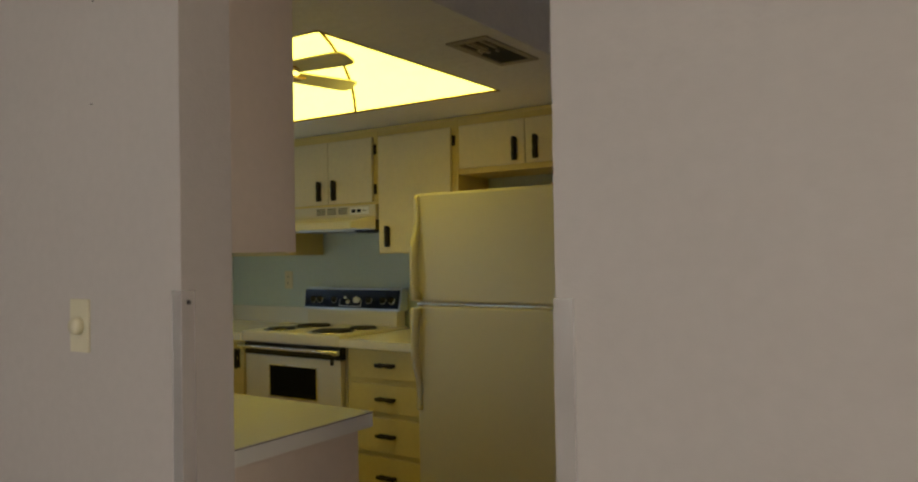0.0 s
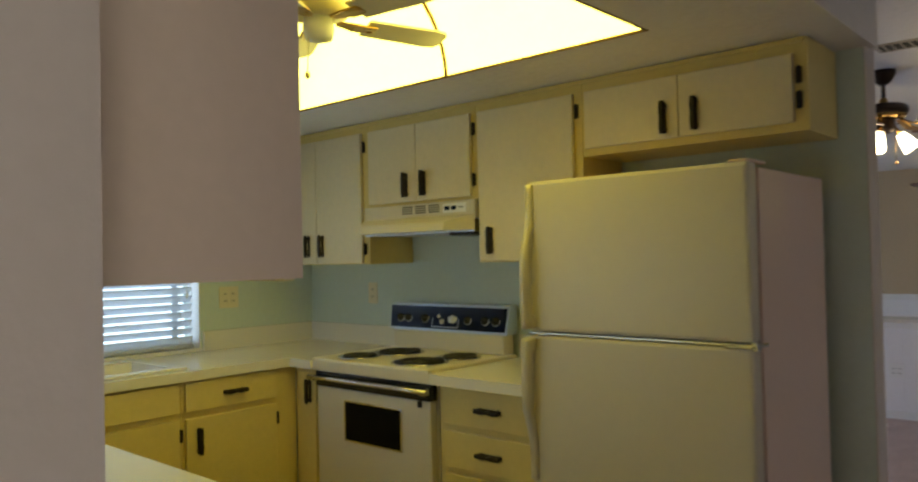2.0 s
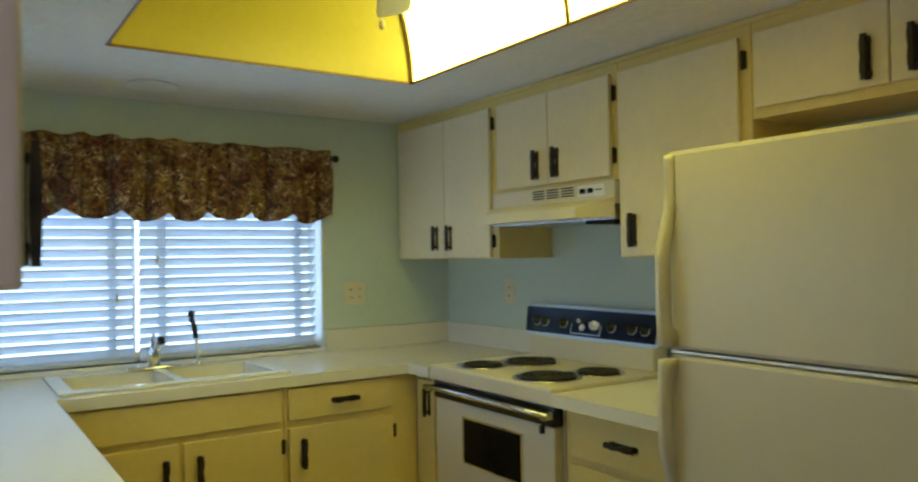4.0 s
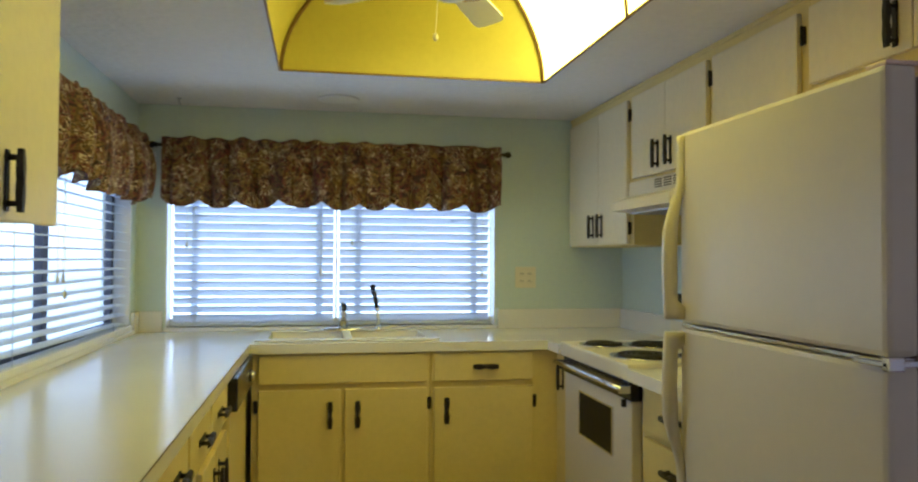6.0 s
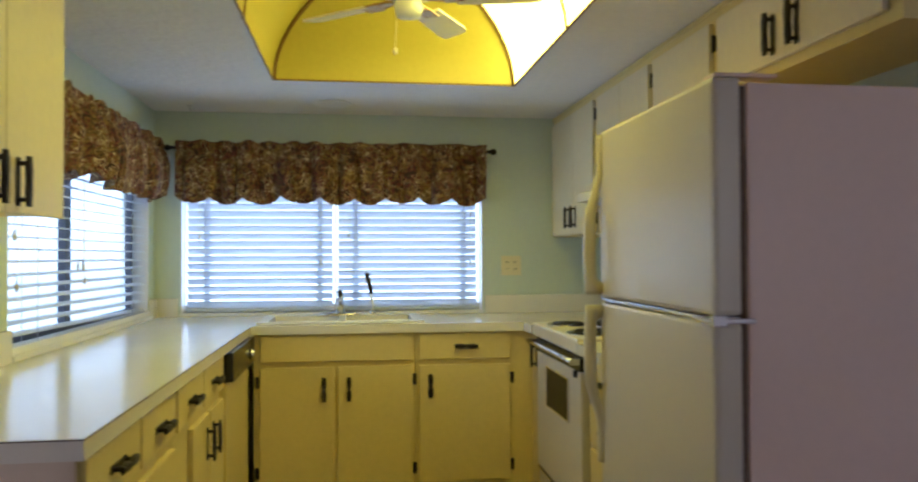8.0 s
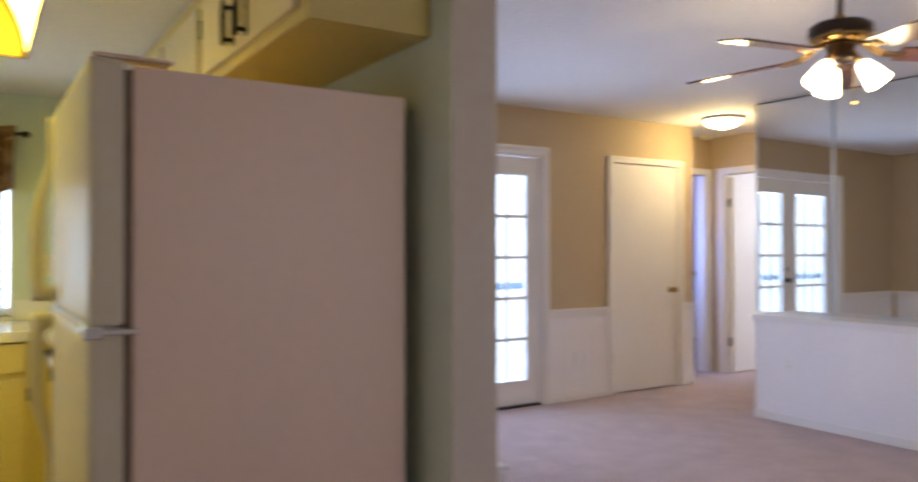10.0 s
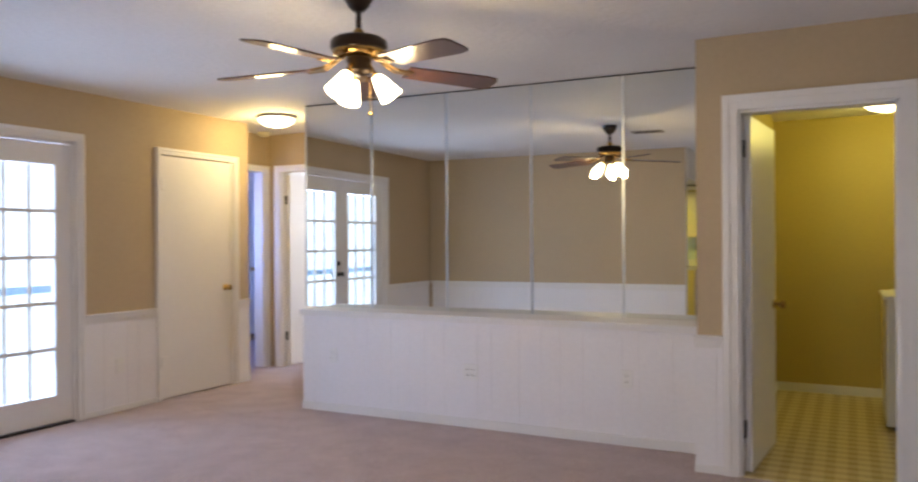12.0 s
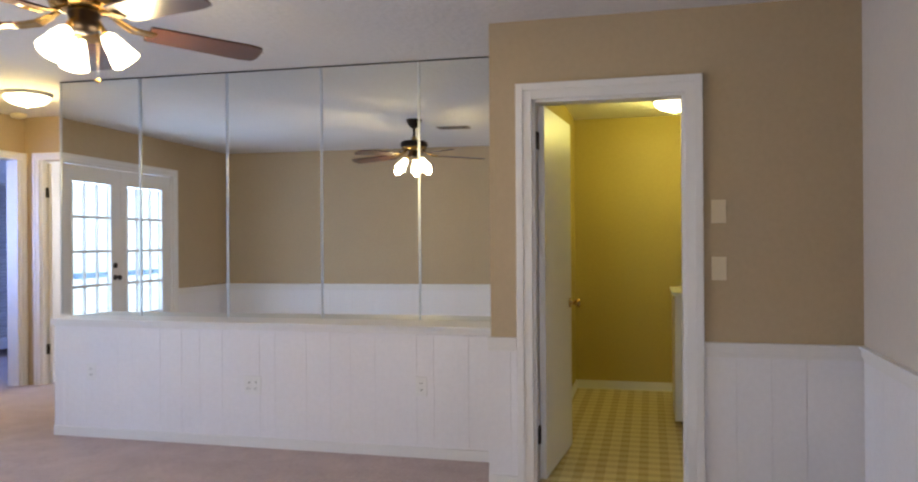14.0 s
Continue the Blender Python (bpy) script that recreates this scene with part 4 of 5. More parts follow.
# ---- hood ----
hd = root("range_hood", (-0.25, -1.2, 1.50), "almond under-cabinet range hood with slots and rocker switches", "range hood")
HY0, HY1 = -1.562, -0.845
part("upper_body", boxes((-0.318, HY0, 1.545, -0.004, HY1, 1.630)), M_ALMOND, hd, bevel=0.003)
bm = bmesh.new()
v = [bm.verts.new(p) for yb, yf in ((HY0, -1.475), (HY1, -0.925)) for p in ((-0.318, yb, 1.568), (-0.425, yf, 1.536), (-0.430, yf, 1.496), (-0.318, yb, 1.496))]
for f in ((0, 1, 2, 3), (7, 6, 5, 4), (0, 4, 5, 1), (1, 5, 6, 2), (2, 6, 7, 3), (3, 7, 4, 0)):
    bm.faces.new([v[i] for i in f])
part("canopy", bm, M_ALMOND, hd, bevel=0.003)
part("underside", boxes((-0.318, HY0 + 0.003, 1.490, -0.004, HY1 - 0.003, 1.545)), M_STEEL, hd)
part("lamp_cover", boxes((-0.30, HY0 + 0.02, 1.478, -0.12, HY0 + 0.17, 1.490)), M_DARK, hd, bevel=0.004)
for i in range(3):
    for k in range(4):
        y = -1.115 - i * 0.085
        part("slot", boxes((-0.3195, y - 0.068, 1.585 + k * 0.010, -0.318, y, 1.590 + k * 0.010)), M_DARK, hd)
sw = part("switch_plate", boxes((-0.321, -1.515, 1.578, -0.318, -1.375, 1.620)), M_WPLASTIC, hd, "white switch plate")
for y in (-1.405, -1.445):
    part("rocker", boxes((-0.327, y - 0.013, 1.590, -0.321, y + 0.013, 1.608)), M_NAVY, sw, "dark rocker switch", bevel=0.002)
part("mark", boxes((-0.3218, -1.500, 1.598, -0.321, -1.470, 1.602)), M_STEEL, sw)

# ---- fridge ----
fr = root("refrigerator", (-0.35, -2.52, 0), "almond top-freezer refrigerator with a chrome divider strip", "refrigerator")
FY0, FY1, FT = -2.900, -2.135, 1.632
part("cabinet", boxes((-0.635, FY0, 0.02, -0.045, FY1, FT - 0.012)), M_FRSIDE, fr, "pinkish almond steel cabinet", bevel=0.006)
part("gasket", boxes((-0.648, FY0 + 0.008, 0.10, -0.635, FY1 - 0.008, FT - 0.02)), M_GASKET, fr, "brown door gasket")


def door_slab(z0, z1):
    bm = boxes((-0.712, FY0, z0, -0.648, FY1 + 0.002, z1))
    return bm


d1 = part("freezer_door", door_slab(1.122, FT), M_ALMOND, fr, bevel=0.012)
d2 = part("fridge_door", door_slab(0.10, 1.108), M_ALMOND, fr, bevel=0.012)
part("divider_strip", boxes((-0.708, FY0 + 0.01, 1.110, -0.640, FY1 + 0.002, 1.120)), M_CHROME, fr, "chrome divider strip", bevel=0.002)
part("middle_hinge", boxes((-0.722, FY0 - 0.012, 1.106, -0.625, FY0 + 0.075, 1.118), (-0.722, FY0 - 0.016, 1.100, -0.690, FY0 + 0.002, 1.126)), M_CHROME, fr, "chrome hinge bracket between the doors", bevel=0.003)
part("kick_plate", boxes((-0.66, FY0 + 0.01, 0.0, -0.60, FY1 - 0.01, 0.09)), M_DARK, fr)
part("top_hinge_cover", boxes((-0.705, FY0 + 0.005, FT, -0.56, FY0 + 0.06, FT + 0.009)), M_FRSIDE, fr, bevel=0.004)


def fridge_grip(z0, z1, flip):
    """A handle that stands out in the middle and runs flat along the door edge."""
    bm = bmesh.new()
    prev = None
    n = 30
    for k in range(n + 1):
        f = k / n
        z = z0 + (z1 - z0) * f
        g = 1 - f if flip else f
        q = max(0.0, min(1.0, (0.80 - g) / 0.34))
        s = q * q * (3 - 2 * q) * (0.86 + 0.14 * math.sin(min(1.0, g / 0.6) * math.pi))
        x_out = -0.724 - 0.042 * s
        x_in = -0.712 - (0.022 * s if 0.07 < g < 0.72 else 0.0)
        y0, y1 = FY1 - 0.026, FY1 + 0.004
        ring = [bm.verts.new(p) for p in ((x_in, y0, z), (x_out, y0 + 0.006, z), (x_out, y1 - 0.004, z), (x_in, y1, z))]
        if prev:
            for i in range(4):
                bm.faces.new((prev[i], prev[(i + 1) % 4], ring[(i + 1) % 4], ring[i])).smooth = i != 3
        else:
            bm.faces.new(ring)
        prev = ring
    bm.faces.new(prev)
    return bm


part("handle", fridge_grip(1.132, FT - 0.01, False), M_ALMOND, d1, "curved almond handle")
part("handle", fridge_grip(0.62, 1.098, True), M_ALMOND, d2, "curved almond handle")

# ---- dishwasher ----
dw = root("dishwasher", (-2.2, -0.96, 0), "almond dishwasher with a black control panel", "dishwasher")
part("tub", boxes((-2.55, -1.285, 0.10, -2.0, -0.66, BH)), M_DARK, dw)
part("door_panel", boxes((-2.0, -1.282, 0.12, -1.972, -0.663, 0.745)), M_CREAM, dw, bevel=0.004)
dc = part("control_panel", boxes((-2.0, -1.284, 0.750, -1.945, -0.662, 0.868)), M_BLACK, dw, "black control panel", bevel=0.006)
part("dial", lathe(bmesh.new(), [(0.026, 0), (0.022, 0.014), (0.010, 0.022)], T((-1.945, -0.78, 0.80)) @ Matrix.Rotation(math.pi / 2, 4, 'Y'), 18), M_CHROME, dc)
part("toe_panel", boxes((-2.04, -1.28, 0.0, -2.02, -0.665, 0.11)), M_DARK, dw)

# ---- windows, blinds, valances ----


def window(name, axis, pos, out, lo, hi, z0, z1, label):
    """Frame, centre stile, panes and sill in the depth of the wall; out points outdoors."""
    w = root(name, (pos, (lo + hi) / 2, z0) if axis == 'x' else ((lo + hi) / 2, pos, z0), label, "window", kind="structure")

    def b(bm, u0, u1, d0, d1, c0, c1):
        if axis == 'x':
            return box(bm, pos + out * d0, u0, c0, pos + out * d1, u1, c1)
        return box(bm, u0, pos + out * d0, c0, u1, pos + out * d1, c1)
    mid, fw, mw = -1.06 if name == "window_2" else (lo + hi) / 2, 0.04 if axis == 'x' else 0.010, 0.03 if axis == 'x' else 0.006
    bm = bmesh.new()
    for u0, u1, c0, c1 in ((lo, lo + fw, z0, z1), (hi - fw, hi, z0, z1), (lo + fw, hi - fw, z0, z0 + 0.04), (lo + fw, hi - fw, z1 - 0.04, z1), (mid - mw, mid + mw, z0 + 0.04, z1 - 0.04)):
        b(bm, u0, u1, 0.075, 0.11, c0, c1)
    part("window_frame", bm, M_ALU if name == "window_2" else M_WHITE, w, bevel=0.003)
    for u0, u1 in ((lo + fw, mid - mw), (mid + mw, hi - fw)):
        p = part("pane", b(bmesh.new(), u0, u1, 0.09, 0.094, z0 + 0.04, z1 - 0.04), M_GLASS, w)
        p.visible_shadow = False
    part("window_sill", b(bmesh.new(), lo - 0.005, hi + 0.005, -0.012, 0.075, z0 - 0.020, z0), M_WHITE, w, "white sill", bevel=0.003)
    part("reveal", b(b(b(bmesh.new(), lo, lo + 0.006, 0.0, 0.075, z0, z1), hi - 0.006, hi, 0.0, 0.075, z0, z1), lo, hi, 0.0, 0.075, z1 - 0.006, z1), M_WHITE, w)
    return w


window("window_1", 'y', 0.0, 1, *WIN_S, "wide white kitchen window above the sink")
window("window_2", 'x', -2.57, -1, *WIN_L, "wide metal-framed window beside the worktop")


def blind(axis, pos, lo, hi, z0, z1, tilt, label, sag=False, tassels=()):
    b = root("venetian_blind", (pos, (lo + hi) / 2, z0) if axis == 'x' else ((lo + hi) / 2, pos, z0), label, "blind", "white venetian blinds")
    ln = hi - lo - 0.01

    def m(u, z, a=0.0, roll=0.0):
        if axis == 'x':
            return T((pos, u, z)) @ Matrix.Rotation(math.pi / 2, 4, 'Z') @ Matrix.Rotation(a, 4, 'X') @ Matrix.Rotation(roll, 4, 'Y')
        return T((u, pos, z)) @ Matrix.Rotation(a, 4, 'X') @ Matrix.Rotation(roll, 4, 'Y')
    bm = bmesh.new()
    prev = None
    for k in range(5):
        y = -0.025 + 0.0125 * k
        h = 0.0025 * (1 - (y / 0.025) ** 2)
        row = [bm.verts.new((sx * ln / 2, y, h + t)) for sx in (-1, 1) for t in (0, 0.0022)]
        if prev:
            for i, j in ((0, 2), (2, 3), (3, 1), (1, 0)):
                bm.faces.new((prev[i], prev[j], row[j], row[i]))
        else:
            bm.faces.new((row[0], row[1], row[3], row[2]))
        prev = row
    bm.faces.new((prev[0], prev[2], prev[3], prev[1]))
    me = mesh_of("slat", bm, M_SLAT)
    z, k = z0 + 0.045, 0
    rnd = random.Random(5)
    while z < z1 - 0.05:
        roll = radians(0.9 - 0.25 * k) if sag and k < 4 else radians(rnd.uniform(-0.12, 0.12))
        piece("slat", me, b, m((lo + hi) / 2, z, radians(tilt + rnd.uniform(-2, 2)), roll))
        z += 0.0425
        k += 1
    bar = mesh_of("bottom_rail", boxes((-ln / 2, -0.025, -0.008, ln / 2, 0.025, 0.008)), M_SLAT, 0.003)
    piece("bottom_rail", bar, b, m((lo + hi) / 2, z0 + 0.012))
    piece("head_rail", mesh_of("head_rail", boxes((-ln / 2, -0.027, -0.02, ln / 2, 0.027, 0.02)), M_SLAT, 0.003), b, m((lo + hi) / 2, z1 - 0.028))
    for f in ((0.13, 0.90) if axis == 'y' else (0.16, 0.86)):
        u = lo + (hi - lo) * f
        if axis == 'y':
            part("ladder_tape", boxes((u - 0.018, pos + 0.029, z0 + 0.02, u + 0.018, pos + 0.0305, z1 - 0.04)), M_SLAT, b)
        for d in (-0.027, 0.027):
            p = m(u, 0)
            a, c = p @ Vector((0, d, z0 + 0.01)), p @ Vector((0, d, z1 - 0.03))
            part("ladder_cord", tube(bmesh.new(), [a, c], 0.0016, 4), M_SLAT, b)
    for u, zt in tassels:
        p = m(u, 0)
        a, c = p @ Vector((0, -0.034 if axis == 'y' else -0.036, zt)), p @ Vector((0, -0.034 if axis == 'y' else -0.036, z1 - 0.03))
        part("pull_cord", lathe(tube(bmesh.new(), [a, c], 0.0012, 4), [(0.003, 0.012), (0.007, -0.006), (0.006, -0.02), (0.002, -0.024)], T(a), 8), M_IVORY, b)
    return b


WM = (WIN_S[0] + WIN_S[1]) / 2
blind('y', 0.040, WIN_S[0] + 0.024, WM - 0.008, WIN_S[2], WIN_S[3], -46, "white two-inch slat blind, nearly closed, over the sink window", tassels=((-2.33, 1.36), (-1.66, 1.22)))
blind('y', 0.040, WM + 0.008, WIN_S[1] - 0.024, WIN_S[2], WIN_S[3], -46, "white two-inch slat blind, nearly closed, over the sink window", tassels=((-1.50, 1.38), (-0.80, 1.22)))
blind('x', -2.61, WIN_L[0] + 0.006, WIN_L[1] - 0.006, WIN_L[2], WIN_L[3], 8, "white slat blind with open slats and a sagging lower edge", True, tassels=((-1.74, 1.33), (-1.72, 1.16), (-1.16, 1.22), (-1.10, 1.22), (-1.08, 1.16)))
structure("trim_window_track", boxes((-2.566, WIN_L[0], CT + 0.001, -2.545, WIN_L[1], CT + 0.02), (-2.569, WIN_L[0], CT + 0.02, -2.556, WIN_L[1], CT + 0.045)), M_WHITE, "white window track at the worktop", "trim", bevel=0.002)


def valance(axis, pos, out, lo, hi, z0, z1, scallops, label):
    """Gathered fabric on a rod, with a scalloped hem."""
    at = (pos, (lo + hi) / 2, z0) if axis == 'x' else ((lo + hi) / 2, pos, z0)
    v = root("valance", at, label, "valance", "paisley window valances")
    bm = bmesh.new()
    nu, nz = 360, 16
    rnd = random.Random(3)
    ph = [rnd.uniform(0, 6.28) for _ in range(6)]
    creases = [(k + rnd.uniform(0.25, 0.75)) / 13 for k in range(13)]
    grid = []
    for i in range(nu + 1):
        f = i / nu
        u = lo + (hi - lo) * f
        hem = z0 - 0.008 + 0.038 * (1 - abs(math.sin(math.pi * f * scallops + 0.25 * math.sin(9 * f)))) ** 1.3 + 0.006 * math.sin(17 * f + ph[0])
        top = z1 + 0.006 * math.sin(61 * f + ph[1]) * math.sin(23 * f) + 0.004 * math.sin(90 * f)
        col = []
        for j in range(nz + 1):
            g = j / nz
            z = top + (hem - top) * g
            ww = 52 * f + 2.6 * math.sin(7 * f + ph[2])
            fold = 0.044 * (1 - abs(math.cos(ww * 0.5)) ** 3 * 2) * (0.55 + 0.45 * math.sin(11 * f + ph[4])) + 0.006 * math.sin(103 * f + ph[3])
            puff = 0.030 * math.sin(math.pi * min(1, g * 0.9)) - (0.012 if 0.13 < g < 0.2 else 0)
            d = 0.068 + puff + fold * (0.30 + 0.70 * min(1.0, g * 2))
            d -= sum(0.034 * math.exp(-((f - c - 0.006 * g) / 0.007) ** 2) for c in creases) * min(1.0, 0.35 + g)
            col.append((u + 0.006 * math.sin(40 * f + 3 * g), d, z))
        grid.append(col)
    for skin in (0, 0.003):
        vs = [[bm.verts.new((pos + out * (d - skin), u, z) if axis == 'x' else (u, pos + out * (d - skin), z)) for u, d, z in col] for col in grid]
        for i in range(nu):
            for j in range(nz):
                bm.faces.new((vs[i][j], vs[i + 1][j], vs[i + 1][j + 1], vs[i][j + 1])).smooth = True
    part("fabric", bm, M_PAISLEY, v)
    zr = z1 - 0.035
    bm = bmesh.new()
    e = [(pos + out * 0.028, u, zr) if axis == 'x' else (u, pos + out * 0.028, zr) for u in (lo - 0.025, hi + 0.025)]
    tube(bm, e, 0.008, 10)
    part("rod", bm, M_IRON, v)
    for q, s in ((e[0], -1), (e[1], 1)):
        mm = T(q) @ (Matrix.Rotation(-s * math.pi / 2, 4, 'X') if axis == 'x' else Matrix.Rotation(s * math.pi / 2, 4, 'Y'))
        part("finial", lathe(bmesh.new(), [(0.008, 0), (0.014, 0.004), (0.009, 0.010), (0.018, 0.022), (0.016, 0.036), (0.003, 0.046)], mm, 14), M_IRON, v)
    for u in (lo + 0.01, hi - 0.01):
        bm = boxes((pos, u - 0.006, zr - 0.012, pos + out * 0.05, u + 0.006, zr - 0.006)) if axis == 'x' else boxes((u - 0.006, pos, zr - 0.012, u + 0.006, pos + out * 0.05, zr - 0.006))
        part("bracket", bm, M_IRON, v)
    return v


valance('y', 0.0, -1, -2.445, -0.720, 1.548, 1.888, 9, "brown and burgundy paisley valance over the sink window")
valance('x', -2.57, 1, -1.87, -0.16, 1.548, 1.888, 9, "brown and burgundy paisley valance over the side window")


def plate(axis, pos, out, u, z, kind, label, w=0.07, h=0.115, mat=None, gang=1):
    """A wall plate with toggles, sockets or a dimmer knob."""
    w = w + 0.046 * (gang - 1)
    nm = {"socket": "outlet", "toggle": "light_switch", "knob": "dimmer_switch", "blank": "wall_plate"}[kind]
    r = root(nm, (pos, u, z) if axis == 'x' else (u, pos, z), label, nm.replace("_", " "))

    def b(u0, u1, d0, d1, z0, z1):
        if axis == 'x':
            return boxes((pos + out * d0, u + u0, z + z0, pos + out * d1, u + u1, z + z1))
        return boxes((u + u0, pos + out * d0, z + z0, u + u1, pos + out * d1, z + z1))
    pm = mat or M_IVORY
    p = part("plate", b(-w / 2, w / 2, 0, 0.006, -h / 2, h / 2), pm, r, bevel=0.002)
    for g in range(gang):
        c = (g - (gang - 1) / 2) * 0.046
        if kind == "toggle":
            part("toggle", b(c - 0.005, c + 0.005, 0.006, 0.018, -0.004, 0.012), pm, p, bevel=0.001)
        elif kind == "socket":
            for s in (-0.02, 0.02):
                part("socket", b(c - 0.014, c + 0.014, 0.006, 0.009, s - 0.012, s + 0.012), pm, p, bevel=0.001)
                part("slots", boxes(*[((pos + out * 0.009, u + c + q - 0.0015, z + s - 0.005, pos + out * 0.0096, u + c + q + 0.0015, z + s + 0.005) if axis == 'x' else
                                       (u + c + q - 0.0015, pos + out * 0.009, z + s - 0.005, u + c + q + 0.0015, pos + out * 0.0096, z + s + 0.005)) for q in (-0.006, 0.006)]), M_DARK, p)
        elif kind == "knob":
            mm = T((pos + out * 0.006, u, z) if axis == 'x' else (u, pos + out * 0.006, z)) @ (Matrix.Rotation(out * math.pi / 2, 4, 'Y') if axis == 'x' else Matrix.Rotation(-out * math.pi / 2, 4, 'X'))
            part("knob", lathe(bmesh.new(), [(0.02, 0), (0.018, 0.012), (0.015, 0.016), (0.002, 0.017)], mm, 20), pm, p)
    return r


plate('y', 0.0, -1, -0.561, 1.19, "socket", "ivory double outlet plate on the green wall", gang=2)
plate('x', 0.0, -1, -0.547, 1.193, "socket", "ivory outlet on the stove wall")
plate('x', -2.676, -1, -2.70, 1.206, "knob", "ivory dimmer switch with a round knob")
plate('x', LWX, -1, -4.945, 1.41, "toggle", "tan-painted light switch beside the laundry door", mat=M_TANPLATE)
plate('x', LWX, -1, -4.945, 1.13, "toggle", "tan-painted light switch beside the laundry door", mat=M_TANPLATE)
for u, z, k in ((-1.035, 0.43, "socket"), (-2.208, 0.385, "socket"), (-3.305, 0.42, "socket")):
    plate('x', HW, -1, u, z, k, "white-painted plate low on the half wall", mat=M_WPLASTIC, gang=2 if u == -2.208 else 1)
plate('y', FY - 0.008, -1, 3.42, 0.35, "blank", "white-painted plate low on the panelling", mat=M_WPLASTIC)
plate('y', -0.0, -1, -2.50, 1.80, "blank", "small white plate beside the valance", w=0.03, h=0.035, mat=M_WPLASTIC)

# corner guards at the entry opening
for y0, y1, s, lab in ((-3.048, -3.030, -2.676, "clear plastic corner guard with a screw"), (-3.856, -3.838, -2.676, "clear plastic corner guard with a screw")):
    g = root("corner_guard", (s, (y0 + y1) / 2, 0), lab, "corner guard")
    if y0 > -3.5:
        part("guard", boxes((s - 0.003, y0 + 0.001, 0.05, s, y1 + 0.012, 1.285), (s - 0.003, y0, 0.05, s + 0.028, y0 + 0.003, 1.285)), M_GUARD, g, bevel=0.001).visible_shadow = False
        part("screw", lathe(bmesh.new(), [(0.005, 0), (0.004, 0.002)], T((s + 0.014, y0, 1.262)) @ Matrix.Rotation(math.pi / 2, 4, 'X'), 10), M_IRON, g)
    else:
        part("guard", boxes((s - 0.003, y0 - 0.012, 0.05, s, y1 - 0.001, 1.285), (s - 0.003, y1 - 0.003, 0.05, s + 0.028, y1, 1.285)), M_GUARD, g, bevel=0.001).visible_shadow = False

# ceiling bits in the kitchen
vt = root("ceiling_vent", (-1.285, -2.925, KC), "dirty ceiling air vent with broken dark slats", "vent")
part("frame", boxes((-1.475, -3.005, KC - 0.008, -1.105, -2.985, KC), (-1.475, -2.865, KC - 0.008, -1.105, -2.845, KC), (-1.475, -2.985, KC - 0.008, -1.445, -2.865, KC), (-1.135, -2.985, KC - 0.008, -1.105, -2.865, KC)), M_VENT, vt, bevel=0.002)
part("backing", boxes((-1.445, -2.985, KC - 0.003, -1.135, -2.865, KC - 0.001)), M_DARK, vt)
for k in range(6):
    bm = boxes((-1.445 + (0.13 if k % 3 == 1 else 0.0), -2.972 + k * 0.018, KC - 0.010, -1.30 if k % 2 else -1.345, -2.962 + k * 0.018, KC - 0.004))
    part("slat", bm, M_VENT, vt)
spk = root("ceiling_speaker", (-1.584, -0.317, KC), "round white ceiling speaker grille", "speaker")
part("ring", lathe(bmesh.new(), [(0.10, KC), (0.098, KC - 0.006), (0.085, KC - 0.007)], T((-1.584, -0.317, 0)), 32), M_WHITE, spk)
part("grille", lathe(bmesh.new(), [(0.086, KC - 0.004), (0.05, KC - 0.005), (0.001, KC - 0.005)], T((-1.584, -0.317, 0)), 32), M_STEEL, spk)
hk = root("ceiling_hook", (-2.346, -0.18, KC), "small metal ceiling hook", "hook")
part("hook", tube(lathe(bmesh.new(), [(0.014, KC), (0.010, KC - 0.006)], T((-2.346, -0.18, 0)), 12), [(-2.346, -0.18, KC), (-2.346, -0.18, KC - 0.02), (-2.336, -0.18, KC - 0.028), (-2.344, -0.18, KC - 0.036)], 0.003, 6), M_STEEL, hk)

# ---- living room ----
mr = root("mirror_wall", (MX, -2.3, 0.776), "floor-to-ceiling-style mirror panels above the half wall", "mirror")
MIR_TURN, MIR_TILT = -1.5, 0.08
seams = [-3.80, -3.204, -2.545, -1.872, -1.213, -0.58]
PANEL_TURN = (-1.5, -1.5, -1.45, -0.95, -1.13)      # each panel hangs slightly differently
for a, b, turn in zip(seams, seams[1:], PANEL_TURN):
    bm = boxes((MX, a + 0.001, 0.776, MX + 0.006, b - 0.001, 2.410))
    mid = (a + b) / 2
    for vv in bm.verts:
        vv.co.x += math.tan(radians(MIR_TURN)) * (mid + 2.3) + math.tan(radians(turn)) * (vv.co.y - mid) + math.tan(radians(MIR_TILT)) * (vv.co.z - 1.6)
    part("mirror_panel", bm, M_MIRROR, mr)
for s in seams[1:-1]:
    part("seam_strip", boxes((MX - 0.026 * (s + 2.3) - 0.005, s - 0.007, 0.776, MX - 0.026 * (s + 2.3) + 0.001, s + 0.007, 2.410)), M_SEAM, mr, "thin metal seam strip")
bm = boxes((MX - 0.004, -3.80, 2.411, MX + 0.010, -0.58, 2.417))
for vv in bm.verts:
    vv.co.x += math.tan(radians(MIR_TURN)) * (vv.co.y + 2.3)
part("top_channel", bm, M_DARK, mr)
part("edge_return", boxes((MX - 0.050, -0.584, 0.776, MX + 0.058, -0.576, 2.41)), M_SEAM, mr)


